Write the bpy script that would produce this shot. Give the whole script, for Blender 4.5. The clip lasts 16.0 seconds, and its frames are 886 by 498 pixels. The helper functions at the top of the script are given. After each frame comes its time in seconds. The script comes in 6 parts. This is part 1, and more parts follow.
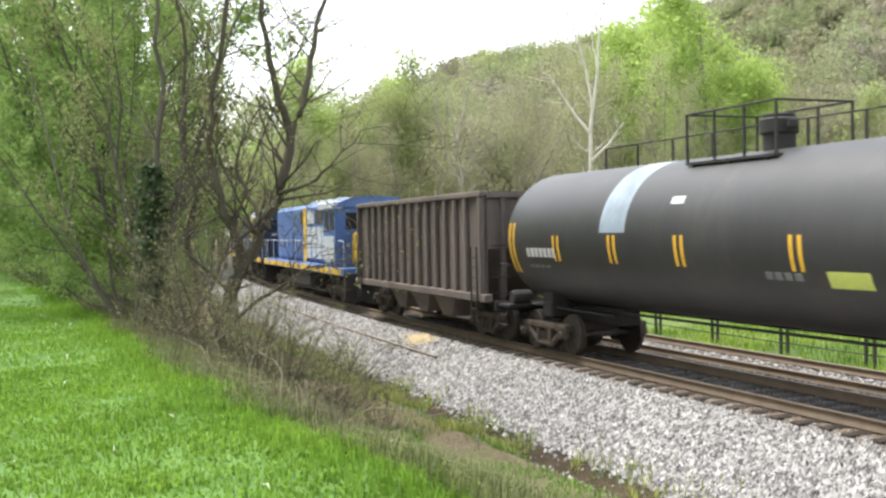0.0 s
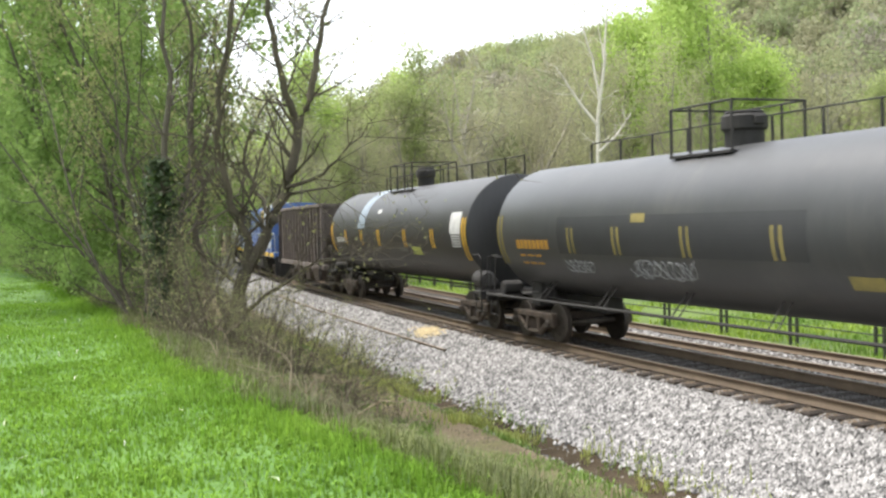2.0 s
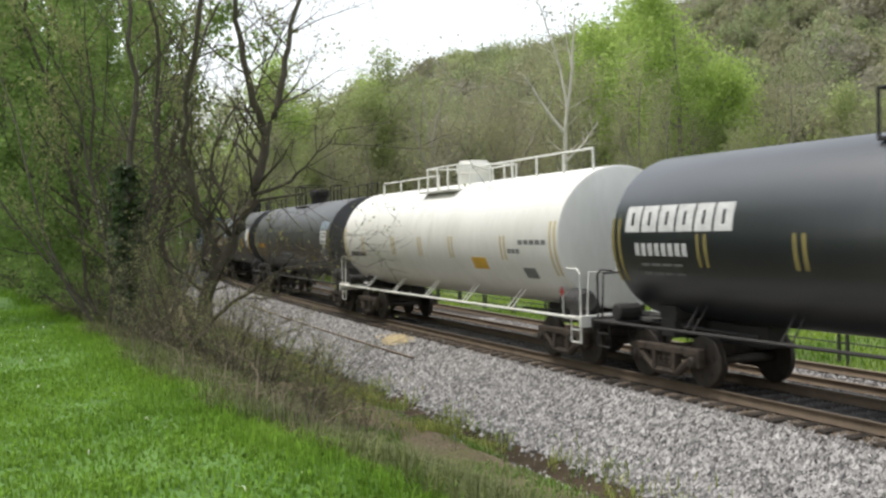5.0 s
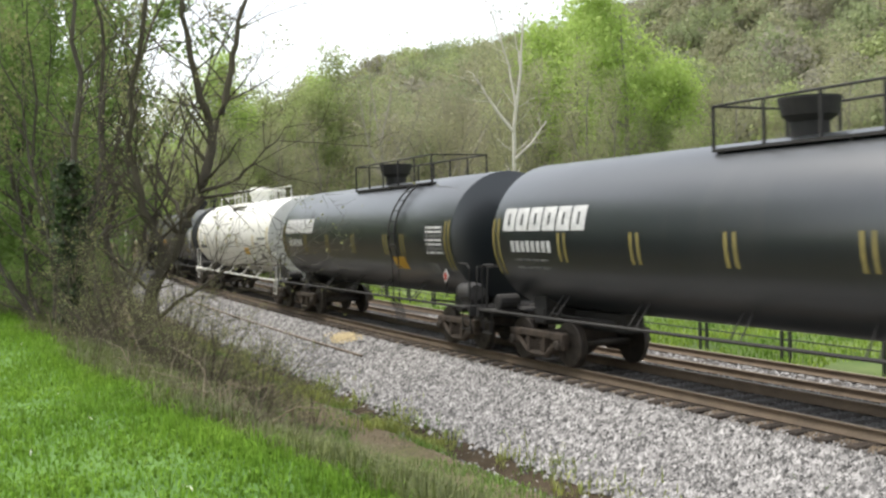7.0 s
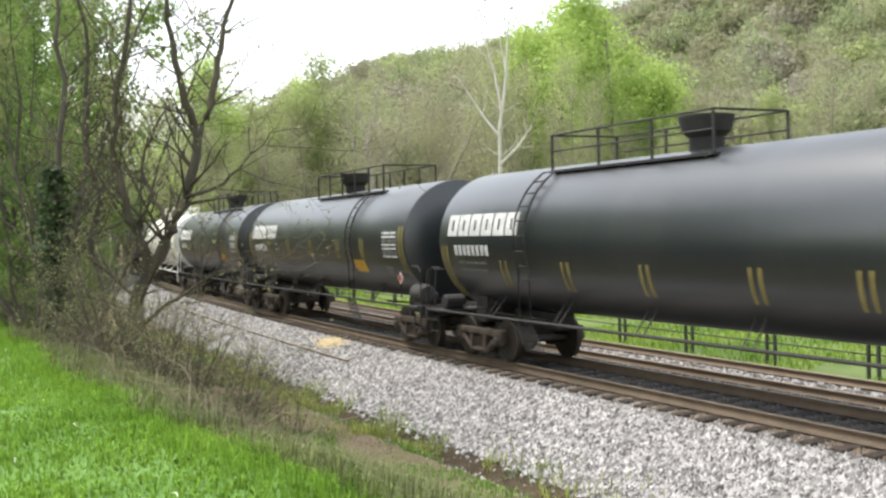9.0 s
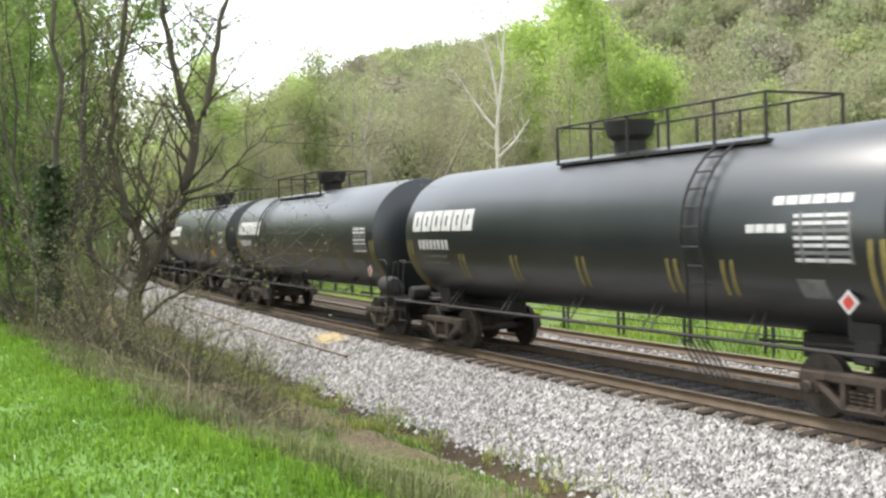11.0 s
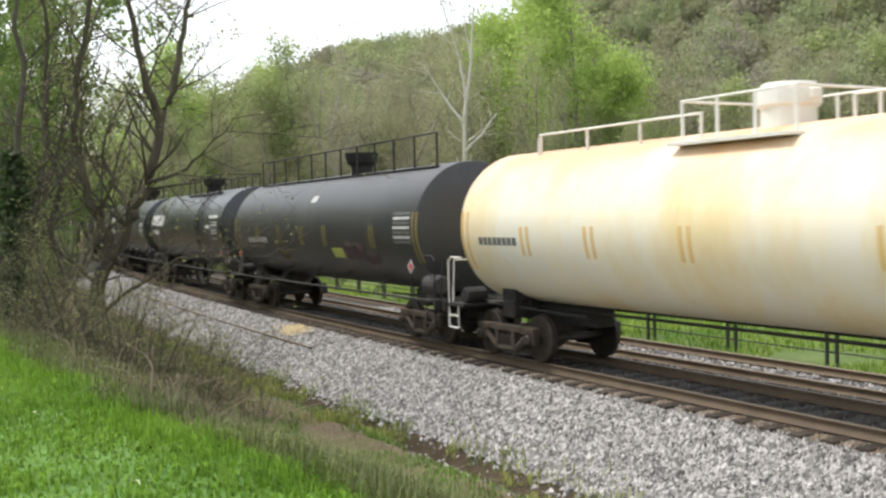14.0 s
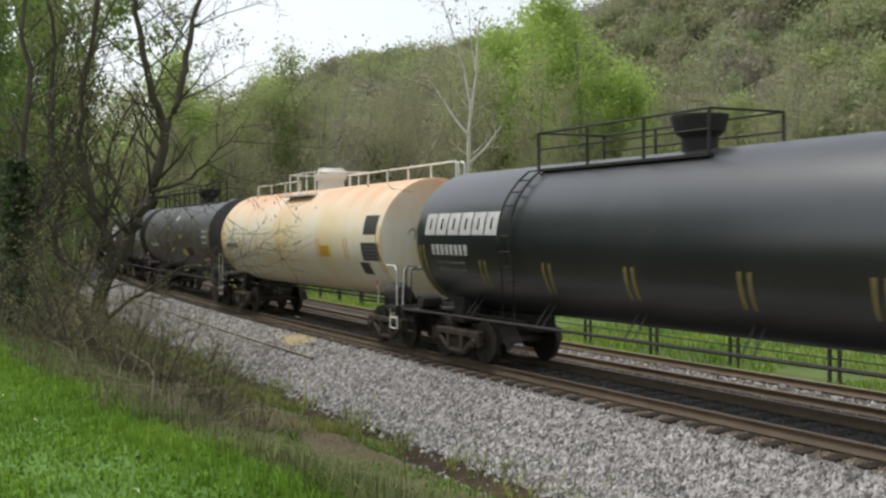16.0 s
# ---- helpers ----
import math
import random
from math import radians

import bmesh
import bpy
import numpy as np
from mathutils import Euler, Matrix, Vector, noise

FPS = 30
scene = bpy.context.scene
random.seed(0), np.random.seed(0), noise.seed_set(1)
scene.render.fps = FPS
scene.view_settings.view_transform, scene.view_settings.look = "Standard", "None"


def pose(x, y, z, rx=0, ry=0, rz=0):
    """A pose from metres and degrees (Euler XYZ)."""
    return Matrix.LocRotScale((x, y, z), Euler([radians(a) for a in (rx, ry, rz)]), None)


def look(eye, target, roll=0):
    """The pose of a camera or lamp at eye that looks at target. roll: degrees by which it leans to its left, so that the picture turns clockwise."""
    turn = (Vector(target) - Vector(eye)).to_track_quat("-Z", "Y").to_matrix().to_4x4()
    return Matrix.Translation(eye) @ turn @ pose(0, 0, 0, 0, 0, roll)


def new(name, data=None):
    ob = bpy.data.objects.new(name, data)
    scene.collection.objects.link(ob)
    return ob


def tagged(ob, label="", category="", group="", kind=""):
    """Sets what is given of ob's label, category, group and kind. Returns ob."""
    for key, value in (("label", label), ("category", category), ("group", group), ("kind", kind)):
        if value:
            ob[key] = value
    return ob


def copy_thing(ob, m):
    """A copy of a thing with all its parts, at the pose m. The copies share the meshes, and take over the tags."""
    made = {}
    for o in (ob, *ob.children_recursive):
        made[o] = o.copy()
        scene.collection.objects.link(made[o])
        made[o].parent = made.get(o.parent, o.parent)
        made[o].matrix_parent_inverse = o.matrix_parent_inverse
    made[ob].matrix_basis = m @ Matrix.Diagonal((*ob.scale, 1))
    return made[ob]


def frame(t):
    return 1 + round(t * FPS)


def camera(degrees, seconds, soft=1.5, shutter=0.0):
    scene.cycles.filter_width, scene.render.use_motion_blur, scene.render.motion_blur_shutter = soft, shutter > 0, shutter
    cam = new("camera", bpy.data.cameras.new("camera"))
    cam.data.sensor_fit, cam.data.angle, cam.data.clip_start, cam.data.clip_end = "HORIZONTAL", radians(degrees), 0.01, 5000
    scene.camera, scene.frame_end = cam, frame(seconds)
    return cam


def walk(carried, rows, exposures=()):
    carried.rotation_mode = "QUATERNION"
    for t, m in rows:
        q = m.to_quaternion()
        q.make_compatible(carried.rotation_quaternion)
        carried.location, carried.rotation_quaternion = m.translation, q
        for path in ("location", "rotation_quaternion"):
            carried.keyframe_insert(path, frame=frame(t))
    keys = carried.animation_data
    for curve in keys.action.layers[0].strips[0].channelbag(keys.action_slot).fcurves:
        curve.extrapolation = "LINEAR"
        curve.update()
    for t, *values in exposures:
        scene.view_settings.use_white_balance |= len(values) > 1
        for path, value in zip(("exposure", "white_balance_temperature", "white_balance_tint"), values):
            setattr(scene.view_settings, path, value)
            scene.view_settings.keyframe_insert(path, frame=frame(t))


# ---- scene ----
# The track is an arc; s runs along it in the train's direction, d across it (the camera's side is negative).
TRACK_X, TRACK_Y, TRACK_HEAD, TRACK_BEND = 3.315, 25.0, 0.3605, -0.0018


def along(s, d=0.0):
    """World x, y and heading at s metres along the track, d metres across it."""
    a = TRACK_HEAD + TRACK_BEND * s
    x = TRACK_X + (math.cos(a) - math.cos(TRACK_HEAD)) / TRACK_BEND
    y = TRACK_Y + (math.sin(a) - math.sin(TRACK_HEAD)) / TRACK_BEND
    return x + d * math.cos(a), y + d * math.sin(a), a


cam = camera(45.0, 16.0, soft=2.5, shutter=0.2)
EYE = (0.0, 0.0, 2.88)
PATH = [
    (0.0, 0.00, -1.05, 1.17),
    (0.5, 0.42, -1.23, 1.30),
    (1.0, 0.61, -1.10, 1.38),
    (1.5, 0.14, -1.04, 1.59),
    (2.0, 0.42, -1.42, 1.61),
    (2.5, 0.23, -1.45, 1.27),
    (3.0, 0.00, -1.46, 1.76),
    (3.5, -0.67, -1.25, 1.51),
    (4.0, -0.76, -0.92, 1.50),
    (6.5, -3.26, -1.32, 1.30),
    (7.0, -4.03, -1.24, 1.33),
    (7.5, -4.42, -1.20, 1.54),
    (8.0, -4.69, -1.17, 1.64),
    (8.5, -4.96, -0.88, 1.68),
    (9.0, -4.78, -1.01, 1.50),
    (11.5, -5.09, -1.32, 2.11),
    (12.0, -5.46, -1.38, 2.11),
    (12.5, -5.53, -1.53, 1.98),
    (13.0, -5.44, -1.43, 1.69),
    (13.5, -5.37, -1.47, 1.40),
    (14.0, -6.69, -1.75, 1.28),
    (14.5, -7.21, -0.91, 0.53),
    (15.0, -6.26, -0.72, 0.54),
    (15.5, -6.29, -1.16, 0.54),
    (16.0, -6.51, -1.10, 0.60),
]
EXPOSURE = [(0.0, 0.07), (2.8, 0.05), (3.5, -0.33), (4.2, -0.78), (6.3, -0.58), (7.0, -0.4), (8.0, -0.25), (9.0, -0.05), (13.2, 0.0),
            (13.8, -0.35), (14.5, -0.9), (15.2, -1.2), (16.0, -1.1)]
BASE_STOPS = 1.34
walk(cam, [(t, pose(*EYE, 90 + p, r, y)) for t, y, p, r in PATH], [(t, e + BASE_STOPS) for t, e in EXPOSURE])

# ---- light: a bright hazy sky and a soft high sun from the lawn's side ----
SUN_ELEVATION, SUN_AZIMUTH = 66.0, 300.0   # degrees; azimuth clockwise from +y
world = bpy.data.worlds.new("sky")
scene.world = world
world.use_nodes = True
wn = world.node_tree.nodes
sky = wn.new("ShaderNodeTexSky")
sky.sky_type = "NISHITA"
sky.sun_disc = False
sky.sun_elevation = radians(SUN_ELEVATION)
sky.sun_rotation = radians(SUN_AZIMUTH)
sky.air_density, sky.dust_density, sky.ozone_density = 1.3, 1.5, 1.0
wn["Background"].inputs["Strength"].default_value = 0.15
haze = wn.new("ShaderNodeHueSaturation")   # thin overcast: the blue is mostly veiled
haze.inputs["Saturation"].default_value, haze.inputs["Value"].default_value = 0.3, 1.05
world.node_tree.links.new(sky.outputs["Color"], haze.inputs["Color"])
world.node_tree.links.new(haze.outputs["Color"], wn["Background"].inputs["Color"])
sun_data = bpy.data.lights.new("sun", "SUN")
sun_data.energy, sun_data.angle, sun_data.color = 2.3, radians(26), (1.0, 0.95, 0.87)
sun = new("sun", sun_data)
_e, _a = radians(SUN_ELEVATION), radians(SUN_AZIMUTH)
sun.matrix_world = look((100 * math.cos(_e) * math.sin(_a), 100 * math.cos(_e) * math.cos(_a), 100 * math.sin(_e)), (0, 0, 0))


# ---- materials ----
def mat(name, c1, c2=None, rough=0.7, metal=0.0, scale=3.0, fine=40.0, bump=0.15, stretch=(1, 1, 1), mix=0.5, spec=0.5,
        rand=0.0, transl=0.0, dirt=None, dirt_at=0.62, island=0.0, top_stain=None):
    """A surface with two scales of variation: colour patches, grain, bump, and stains where dirt is given."""
    m = bpy.data.materials.new(name)
    m.use_nodes = True
    nt = m.node_tree
    n, link = nt.nodes, nt.links.new
    b = n["Principled BSDF"]
    b.inputs["Roughness"].default_value = rough
    b.inputs["Metallic"].default_value = metal
    b.inputs["Specular IOR Level"].default_value = spec
    c2 = c2 or tuple(v * 0.7 for v in c1)
    tc = n.new("ShaderNodeTexCoord")
    mp = n.new("ShaderNodeMapping")
    mp.inputs["Scale"].default_value = stretch
    link(tc.outputs["Object"], mp.inputs["Vector"])
    big, small = n.new("ShaderNodeTexNoise"), n.new("ShaderNodeTexNoise")
    big.inputs["Scale"].default_value, big.inputs["Detail"].default_value = scale, 6
    small.inputs["Scale"].default_value, small.inputs["Detail"].default_value = fine, 4
    for t in (big, small):
        link(mp.outputs["Vector"], t.inputs["Vector"])
    add = n.new("ShaderNodeMath")
    add.operation = "MULTIPLY_ADD"
    link(small.outputs["Fac"], add.inputs[0])
    add.inputs[1].default_value = 0.6
    sub = n.new("ShaderNodeMath")
    sub.operation = "ADD"
    link(big.outputs["Fac"], sub.inputs[0])
    sub.inputs[1].default_value = -0.3
    link(sub.outputs[0], add.inputs[2])
    ramp = n.new("ShaderNodeValToRGB")
    ramp.color_ramp.elements[0].position, ramp.color_ramp.elements[1].position = 0.5 - mix / 2, 0.5 + mix / 2
    ramp.color_ramp.elements[0].color, ramp.color_ramp.elements[1].color = (*c2, 1), (*c1, 1)
    link(add.outputs[0], ramp.inputs["Fac"])
    colour = ramp.outputs["Color"]
    if dirt:
        st = n.new("ShaderNodeTexNoise")
        st.inputs["Scale"].default_value, st.inputs["Detail"].default_value = scale * 0.6, 8
        st.inputs["Roughness"].default_value = 0.7
        link(mp.outputs["Vector"], st.inputs["Vector"])
        r2 = n.new("ShaderNodeValToRGB")
        r2.color_ramp.elements[0].position, r2.color_ramp.elements[1].position = dirt_at - 0.12, dirt_at + 0.12
        link(st.outputs["Fac"], r2.inputs["Fac"])
        mx = n.new("ShaderNodeMixRGB")
        mx.inputs["Color2"].default_value = (*dirt, 1)
        link(r2.outputs["Color"], mx.inputs["Fac"])
        link(colour, mx.inputs["Color1"])
        colour = mx.outputs["Color"]
    if top_stain:
        # spill stains that ran out along the top of a tank, broken up by noise
        z0, z1, tint = top_stain
        sep = n.new("ShaderNodeSeparateXYZ")
        link(tc.outputs["Object"], sep.inputs[0])
        mz = n.new("ShaderNodeMapRange")
        mz.inputs["From Min"].default_value, mz.inputs["From Max"].default_value = z0, z1
        link(sep.outputs["Z"], mz.inputs["Value"])
        mul = n.new("ShaderNodeMath")
        mul.operation = "MULTIPLY"
        link(mz.outputs["Result"], mul.inputs[0])
        link(ramp.outputs["Color"], mul.inputs[1])
        pw = n.new("ShaderNodeMath")
        pw.operation = "MULTIPLY"
        link(mul.outputs[0], pw.inputs[0])
        link(big.outputs["Fac"], pw.inputs[1])
        sc = n.new("ShaderNodeMath")
        sc.operation = "MULTIPLY"
        sc.use_clamp = True
        sc.inputs[1].default_value = 2.4
        link(pw.outputs[0], sc.inputs[0])
        mt = n.new("ShaderNodeMixRGB")
        mt.inputs["Color2"].default_value = (*tint, 1)
        link(sc.outputs[0], mt.inputs["Fac"])
        link(colour, mt.inputs["Color1"])
        colour = mt.outputs["Color"]
    if rand or island:
        hs = n.new("ShaderNodeHueSaturation")
        mr = n.new("ShaderNodeMapRange")
        if island:
            geo = n.new("ShaderNodeNewGeometry")
            link(geo.outputs["Random Per Island"], mr.inputs["Value"])
        else:
            oi = n.new("ShaderNodeObjectInfo")
            link(oi.outputs["Random"], mr.inputs["Value"])
        amount = rand or island
        mr.inputs["To Min"].default_value, mr.inputs["To Max"].default_value = 1 - amount, 1 + amount
        link(mr.outputs["Result"], hs.inputs["Value"])
        link(colour, hs.inputs["Color"])
        colour = hs.outputs["Color"]
    link(colour, b.inputs["Base Color"])
    if bump:
        bp = n.new("ShaderNodeBump")
        bp.inputs["Strength"].default_value, bp.inputs["Distance"].default_value = bump, 0.02
        link(small.outputs["Fac"], bp.inputs["Height"])
        link(bp.outputs["Normal"], b.inputs["Normal"])
    if transl:
        tr = n.new("ShaderNodeBsdfTranslucent")
        link(colour, tr.inputs["Color"])
        ms = n.new("ShaderNodeMixShader")
        ms.inputs["Fac"].default_value = transl
        link(b.outputs[0], ms.inputs[1])
        link(tr.outputs[0], ms.inputs[2])
        link(ms.outputs[0], n["Material Output"].inputs["Surface"])
    return m


M_BLACK = mat("black tank paint", (0.036, 0.035, 0.035), (0.025, 0.025, 0.025), rough=0.46, spec=0.55, scale=1.2, fine=9, bump=0.02,
              stretch=(1, 1, 0.25), dirt=(0.06, 0.056, 0.05), dirt_at=0.66)
M_GREY = mat("grey black tank paint", (0.046, 0.047, 0.048), (0.034, 0.035, 0.036), rough=0.42, spec=0.6, scale=1.2, fine=9, bump=0.02,
             stretch=(1, 1, 0.25), dirt=(0.075, 0.072, 0.066), dirt_at=0.66)
M_NAVY = mat("blue black tank paint", (0.013, 0.017, 0.019), (0.009, 0.012, 0.014), rough=0.32, spec=1.0, scale=1.0, fine=9, bump=0.02,
             stretch=(1, 1, 0.25), dirt=(0.030, 0.031, 0.031), dirt_at=0.68)
M_WHITE = mat("white tank paint", (0.80, 0.79, 0.74), (0.70, 0.69, 0.63), rough=0.4, scale=1.0, fine=9, bump=0.02,
              stretch=(1, 1, 0.25), dirt=(0.52, 0.48, 0.38), dirt_at=0.72)
M_CREAM = mat("cream tank paint with rust stains", (0.85, 0.755, 0.53), (0.80, 0.77, 0.65), rough=0.5, scale=0.8, fine=7, bump=0.03,
              stretch=(1, 1, 0.3), dirt=(0.76, 0.59, 0.26), dirt_at=0.60, top_stain=(3.0, 3.95, (0.64, 0.38, 0.21)))
M_UNDER = mat("dark underframe grime", (0.030, 0.027, 0.024), (0.015, 0.014, 0.013), rough=0.8, scale=4, fine=30, bump=0.3)
M_TRUCK = mat("dusty cast steel", (0.085, 0.062, 0.043), (0.034, 0.026, 0.02), rough=0.85, scale=5, fine=40, bump=0.4)
M_DRUM = mat("dusty grey drum paint", (0.085, 0.08, 0.076), (0.045, 0.042, 0.04), rough=0.55, scale=4, fine=20, bump=0.1)
M_WHEEL = mat("worn wheel steel", (0.075, 0.060, 0.048), (0.03, 0.026, 0.022), rough=0.6, metal=0.4, scale=6, fine=40, bump=0.2)
M_YELLOW = mat("yellow reflective sheeting", (0.72, 0.42, 0.03), (0.60, 0.34, 0.03), rough=0.5, scale=3, fine=20, bump=0.0)
M_OCHRE = mat("dusty yellow stripe", (0.26, 0.21, 0.06), (0.16, 0.135, 0.05), rough=0.6, scale=3, fine=20, bump=0.0)
M_STRAW = mat("orange yellow worn stripe", (0.74, 0.50, 0.16), (0.66, 0.48, 0.22), rough=0.6, scale=3, fine=20, bump=0.0)
M_PALEOCHRE = mat("faded straw stripe", (0.60, 0.50, 0.24), (0.50, 0.43, 0.25), rough=0.6, scale=3, fine=20, bump=0.0)
M_MARK = mat("white stencil paint", (0.62, 0.62, 0.60), (0.42, 0.42, 0.41), rough=0.6, scale=4, fine=25, bump=0.0)
M_MARKDIM = mat("faded grey stencil paint", (0.20, 0.20, 0.19), (0.10, 0.10, 0.10), rough=0.6, scale=4, fine=25, bump=0.0)
M_DARKMARK = mat("dark stencil paint", (0.05, 0.05, 0.05), (0.03, 0.03, 0.03), rough=0.6, bump=0.0)
M_ORANGEMARK = mat("orange stencil paint", (0.55, 0.28, 0.03), (0.35, 0.2, 0.04), rough=0.6, scale=4, fine=25, bump=0.0)
M_LIME = mat("yellow green label", (0.55, 0.60, 0.12), (0.42, 0.48, 0.12), rough=0.5, scale=6, fine=25, bump=0.0)
M_RED = mat("red placard print", (0.50, 0.06, 0.04), (0.4, 0.05, 0.04), rough=0.5, bump=0.0)
M_SIGN = mat("dull orange red sign paint", (0.36, 0.12, 0.06), (0.28, 0.09, 0.05), rough=0.6, bump=0.0)
M_BAND = mat("faded blue grey band", (0.30, 0.36, 0.42), (0.16, 0.20, 0.24), rough=0.5, scale=1.5, fine=10, bump=0.0, stretch=(1, 1, .4))
M_PATCH = mat("dull grey repaint patch", (0.036, 0.037, 0.039), (0.028, 0.029, 0.031), rough=0.5, bump=0.0)
M_GRAFFITI = mat("chalky spray paint", (0.36, 0.37, 0.37), (0.12, 0.12, 0.12), rough=0.7, scale=3, fine=20, bump=0.0)
M_PINK = mat("faded pink spray paint", (0.20, 0.115, 0.12), (0.10, 0.075, 0.075), rough=0.7, scale=3, fine=20, bump=0.0)
M_HOPPER = mat("brown black hopper paint", (0.15, 0.122, 0.108), (0.09, 0.072, 0.065), rough=0.7, scale=1.5, fine=14, bump=0.1,
               stretch=(1, 1, 0.3), dirt=(0.15, 0.12, 0.10), dirt_at=0.6)
M_BLUE = mat("blue locomotive paint", (0.07, 0.15, 0.38), (0.045, 0.10, 0.28), rough=0.4, scale=2, fine=15, bump=0.02)
M_DARKBLUE = mat("dark blue locomotive paint", (0.018, 0.027, 0.06), (0.012, 0.018, 0.04), rough=0.4, scale=2, fine=15, bump=0.02)
M_LOCOGREY = mat("light grey locomotive paint", (0.52, 0.56, 0.60), (0.40, 0.44, 0.48), rough=0.5, scale=2, fine=15, bump=0.02)
M_LOCOYELLOW = mat("yellow locomotive paint", (0.72, 0.46, 0.03), (0.55, 0.34, 0.03), rough=0.5, scale=3, fine=15, bump=0.02)
M_GLASS = mat("dark window glass", (0.02, 0.022, 0.025), (0.015, 0.016, 0.02), rough=0.08, bump=0.0)
M_RAIL = mat("rusty rail steel", (0.17, 0.122, 0.078), (0.11, 0.08, 0.052), rough=0.75, scale=2, fine=20, bump=0.15)
M_RAILTOP = mat("worn rail head", (0.24, 0.19, 0.14), (0.16, 0.125, 0.095), rough=0.5, metal=0.4, scale=3, fine=20, bump=0.05)
M_TIE = mat("weathered tie timber", (0.060, 0.045, 0.033), (0.028, 0.021, 0.016), rough=0.9, scale=3, fine=35, bump=0.5,
            stretch=(1, 6, 1), rand=0.3)
M_BALLASTBED = mat("grey ballast bed", (0.10, 0.095, 0.09), (0.045, 0.042, 0.04), rough=0.95, scale=1.5, fine=22, bump=0.8, mix=0.35)
M_STONE = mat("ballast stone", (0.285, 0.277, 0.270), (0.13, 0.126, 0.123), rough=0.9, scale=5.0, fine=16, bump=0.3, island=0.85, mix=0.4)
# Darker than the other stones: the shade under the train is in its colour.
M_SHADESTONE = mat("shade-darkened ballast stone", (0.17, 0.16, 0.15), (0.09, 0.085, 0.08), rough=0.9, scale=0.8, fine=30, bump=0.3, island=0.45)
M_DIRT = mat("brown trackside soil", (0.185, 0.148, 0.097), (0.09, 0.072, 0.046), rough=1.0, spec=0.08, scale=0.7, fine=12, bump=0.6,
             dirt=(0.11, 0.13, 0.045), dirt_at=0.64)
M_LAWNSOIL = mat("lawn turf", (0.10, 0.20, 0.03), (0.055, 0.13, 0.02), rough=0.9, scale=0.8, fine=25, bump=0.5)
M_DITCH = mat("dark damp ditch soil", (0.075, 0.059, 0.040), (0.032, 0.025, 0.017), rough=1.0, spec=0.05, scale=1.2, fine=12, bump=0.6)
M_FIELD = mat("bright field grass", (0.105, 0.155, 0.018), (0.045, 0.085, 0.011), rough=0.9, scale=0.25, fine=6, bump=0.4,
              dirt=(0.13, 0.16, 0.05), dirt_at=0.6)
M_FOREST = mat("leaf litter of the hillside", (0.17, 0.155, 0.10), (0.11, 0.10, 0.065), rough=0.95, scale=0.05, fine=0.6, bump=0.3)
M_BLADE = mat("lawn grass blade", (0.185, 0.315, 0.038), (0.115, 0.22, 0.026), rough=0.8, spec=0.1, scale=0.5, fine=6, bump=0.0, island=0.35, transl=0.35)
M_DRYBLADE = mat("dry grass stalk", (0.155, 0.14, 0.078), (0.08, 0.072, 0.042), rough=0.85, scale=0.5, fine=6, bump=0.0, island=0.45, transl=0.2)
M_WEED = mat("weed leaf", (0.16, 0.27, 0.045), (0.10, 0.17, 0.035), rough=0.7, scale=0.7, fine=6, bump=0.0, island=0.4, transl=0.35)
M_YELLOWWEED = mat("yellow flowering weed", (0.33, 0.36, 0.09), (0.19, 0.24, 0.06), rough=0.7, scale=2, fine=8, bump=0.0, island=0.3, transl=0.3)
M_BARK = mat("grey brown bark", (0.13, 0.112, 0.084), (0.075, 0.064, 0.048), rough=0.95, scale=3, fine=25, bump=0.6, stretch=(1, 1, .3))
M_MOSSBARK = mat("mossy bark", (0.11, 0.096, 0.06), (0.055, 0.046, 0.034), rough=0.95, scale=2, fine=25, bump=0.6, stretch=(1, 1, .3))
M_PALEBARK = mat("pale sycamore bark", (0.70, 0.66, 0.58), (0.45, 0.41, 0.34), rough=0.8, scale=1.5, fine=10, bump=0.3)
M_FARBARK = mat("grey far bark", (0.30, 0.275, 0.225), (0.18, 0.163, 0.13), rough=0.95, scale=1, fine=6, bump=0.3)
M_SAPLING = mat("pale grey sapling bark", (0.42, 0.385, 0.32), (0.25, 0.225, 0.185), rough=0.9, scale=1.5, fine=10, bump=0.3)
M_IVY = mat("dark ivy leaf", (0.060, 0.095, 0.028), (0.032, 0.052, 0.018), rough=0.6, scale=2, fine=10, bump=0.0, island=0.4, transl=0.2)


def leaf_mat(name, c1, c2, scale=0.35, island=0.2, transl=0.5):
    return mat(name, c1, c2, rough=0.75, scale=scale, fine=3, bump=0.0, island=island, transl=transl, mix=0.4, spec=0.2)


M_LEAF_SPRING = leaf_mat("spring green leaf", (0.265, 0.375, 0.11), (0.17, 0.25, 0.075))
M_LEAF_FRESH = leaf_mat("pale fresh green leaf", (0.38, 0.44, 0.19), (0.30, 0.35, 0.15))
# Olive and tan buds for distant trees, with haze paled into the colour.
M_LEAF_HAZE = leaf_mat("pale olive bud leaf", (0.40, 0.405, 0.235), (0.32, 0.325, 0.185), 0.2, 0.12)
M_LEAF_BUFF = leaf_mat("pale buff bud leaf", (0.38, 0.36, 0.24), (0.30, 0.28, 0.185), 0.2, 0.12)
M_LEAF_LIME = leaf_mat("lime green leaf", (0.44, 0.56, 0.17), (0.36, 0.48, 0.13), 0.2, 0.12)
M_LEAF_OLIVE = leaf_mat("olive bud leaf", (0.33, 0.34, 0.155), (0.25, 0.25, 0.115))
M_LEAF_TAN = leaf_mat("tan bud leaf", (0.33, 0.30, 0.18), (0.25, 0.23, 0.135))


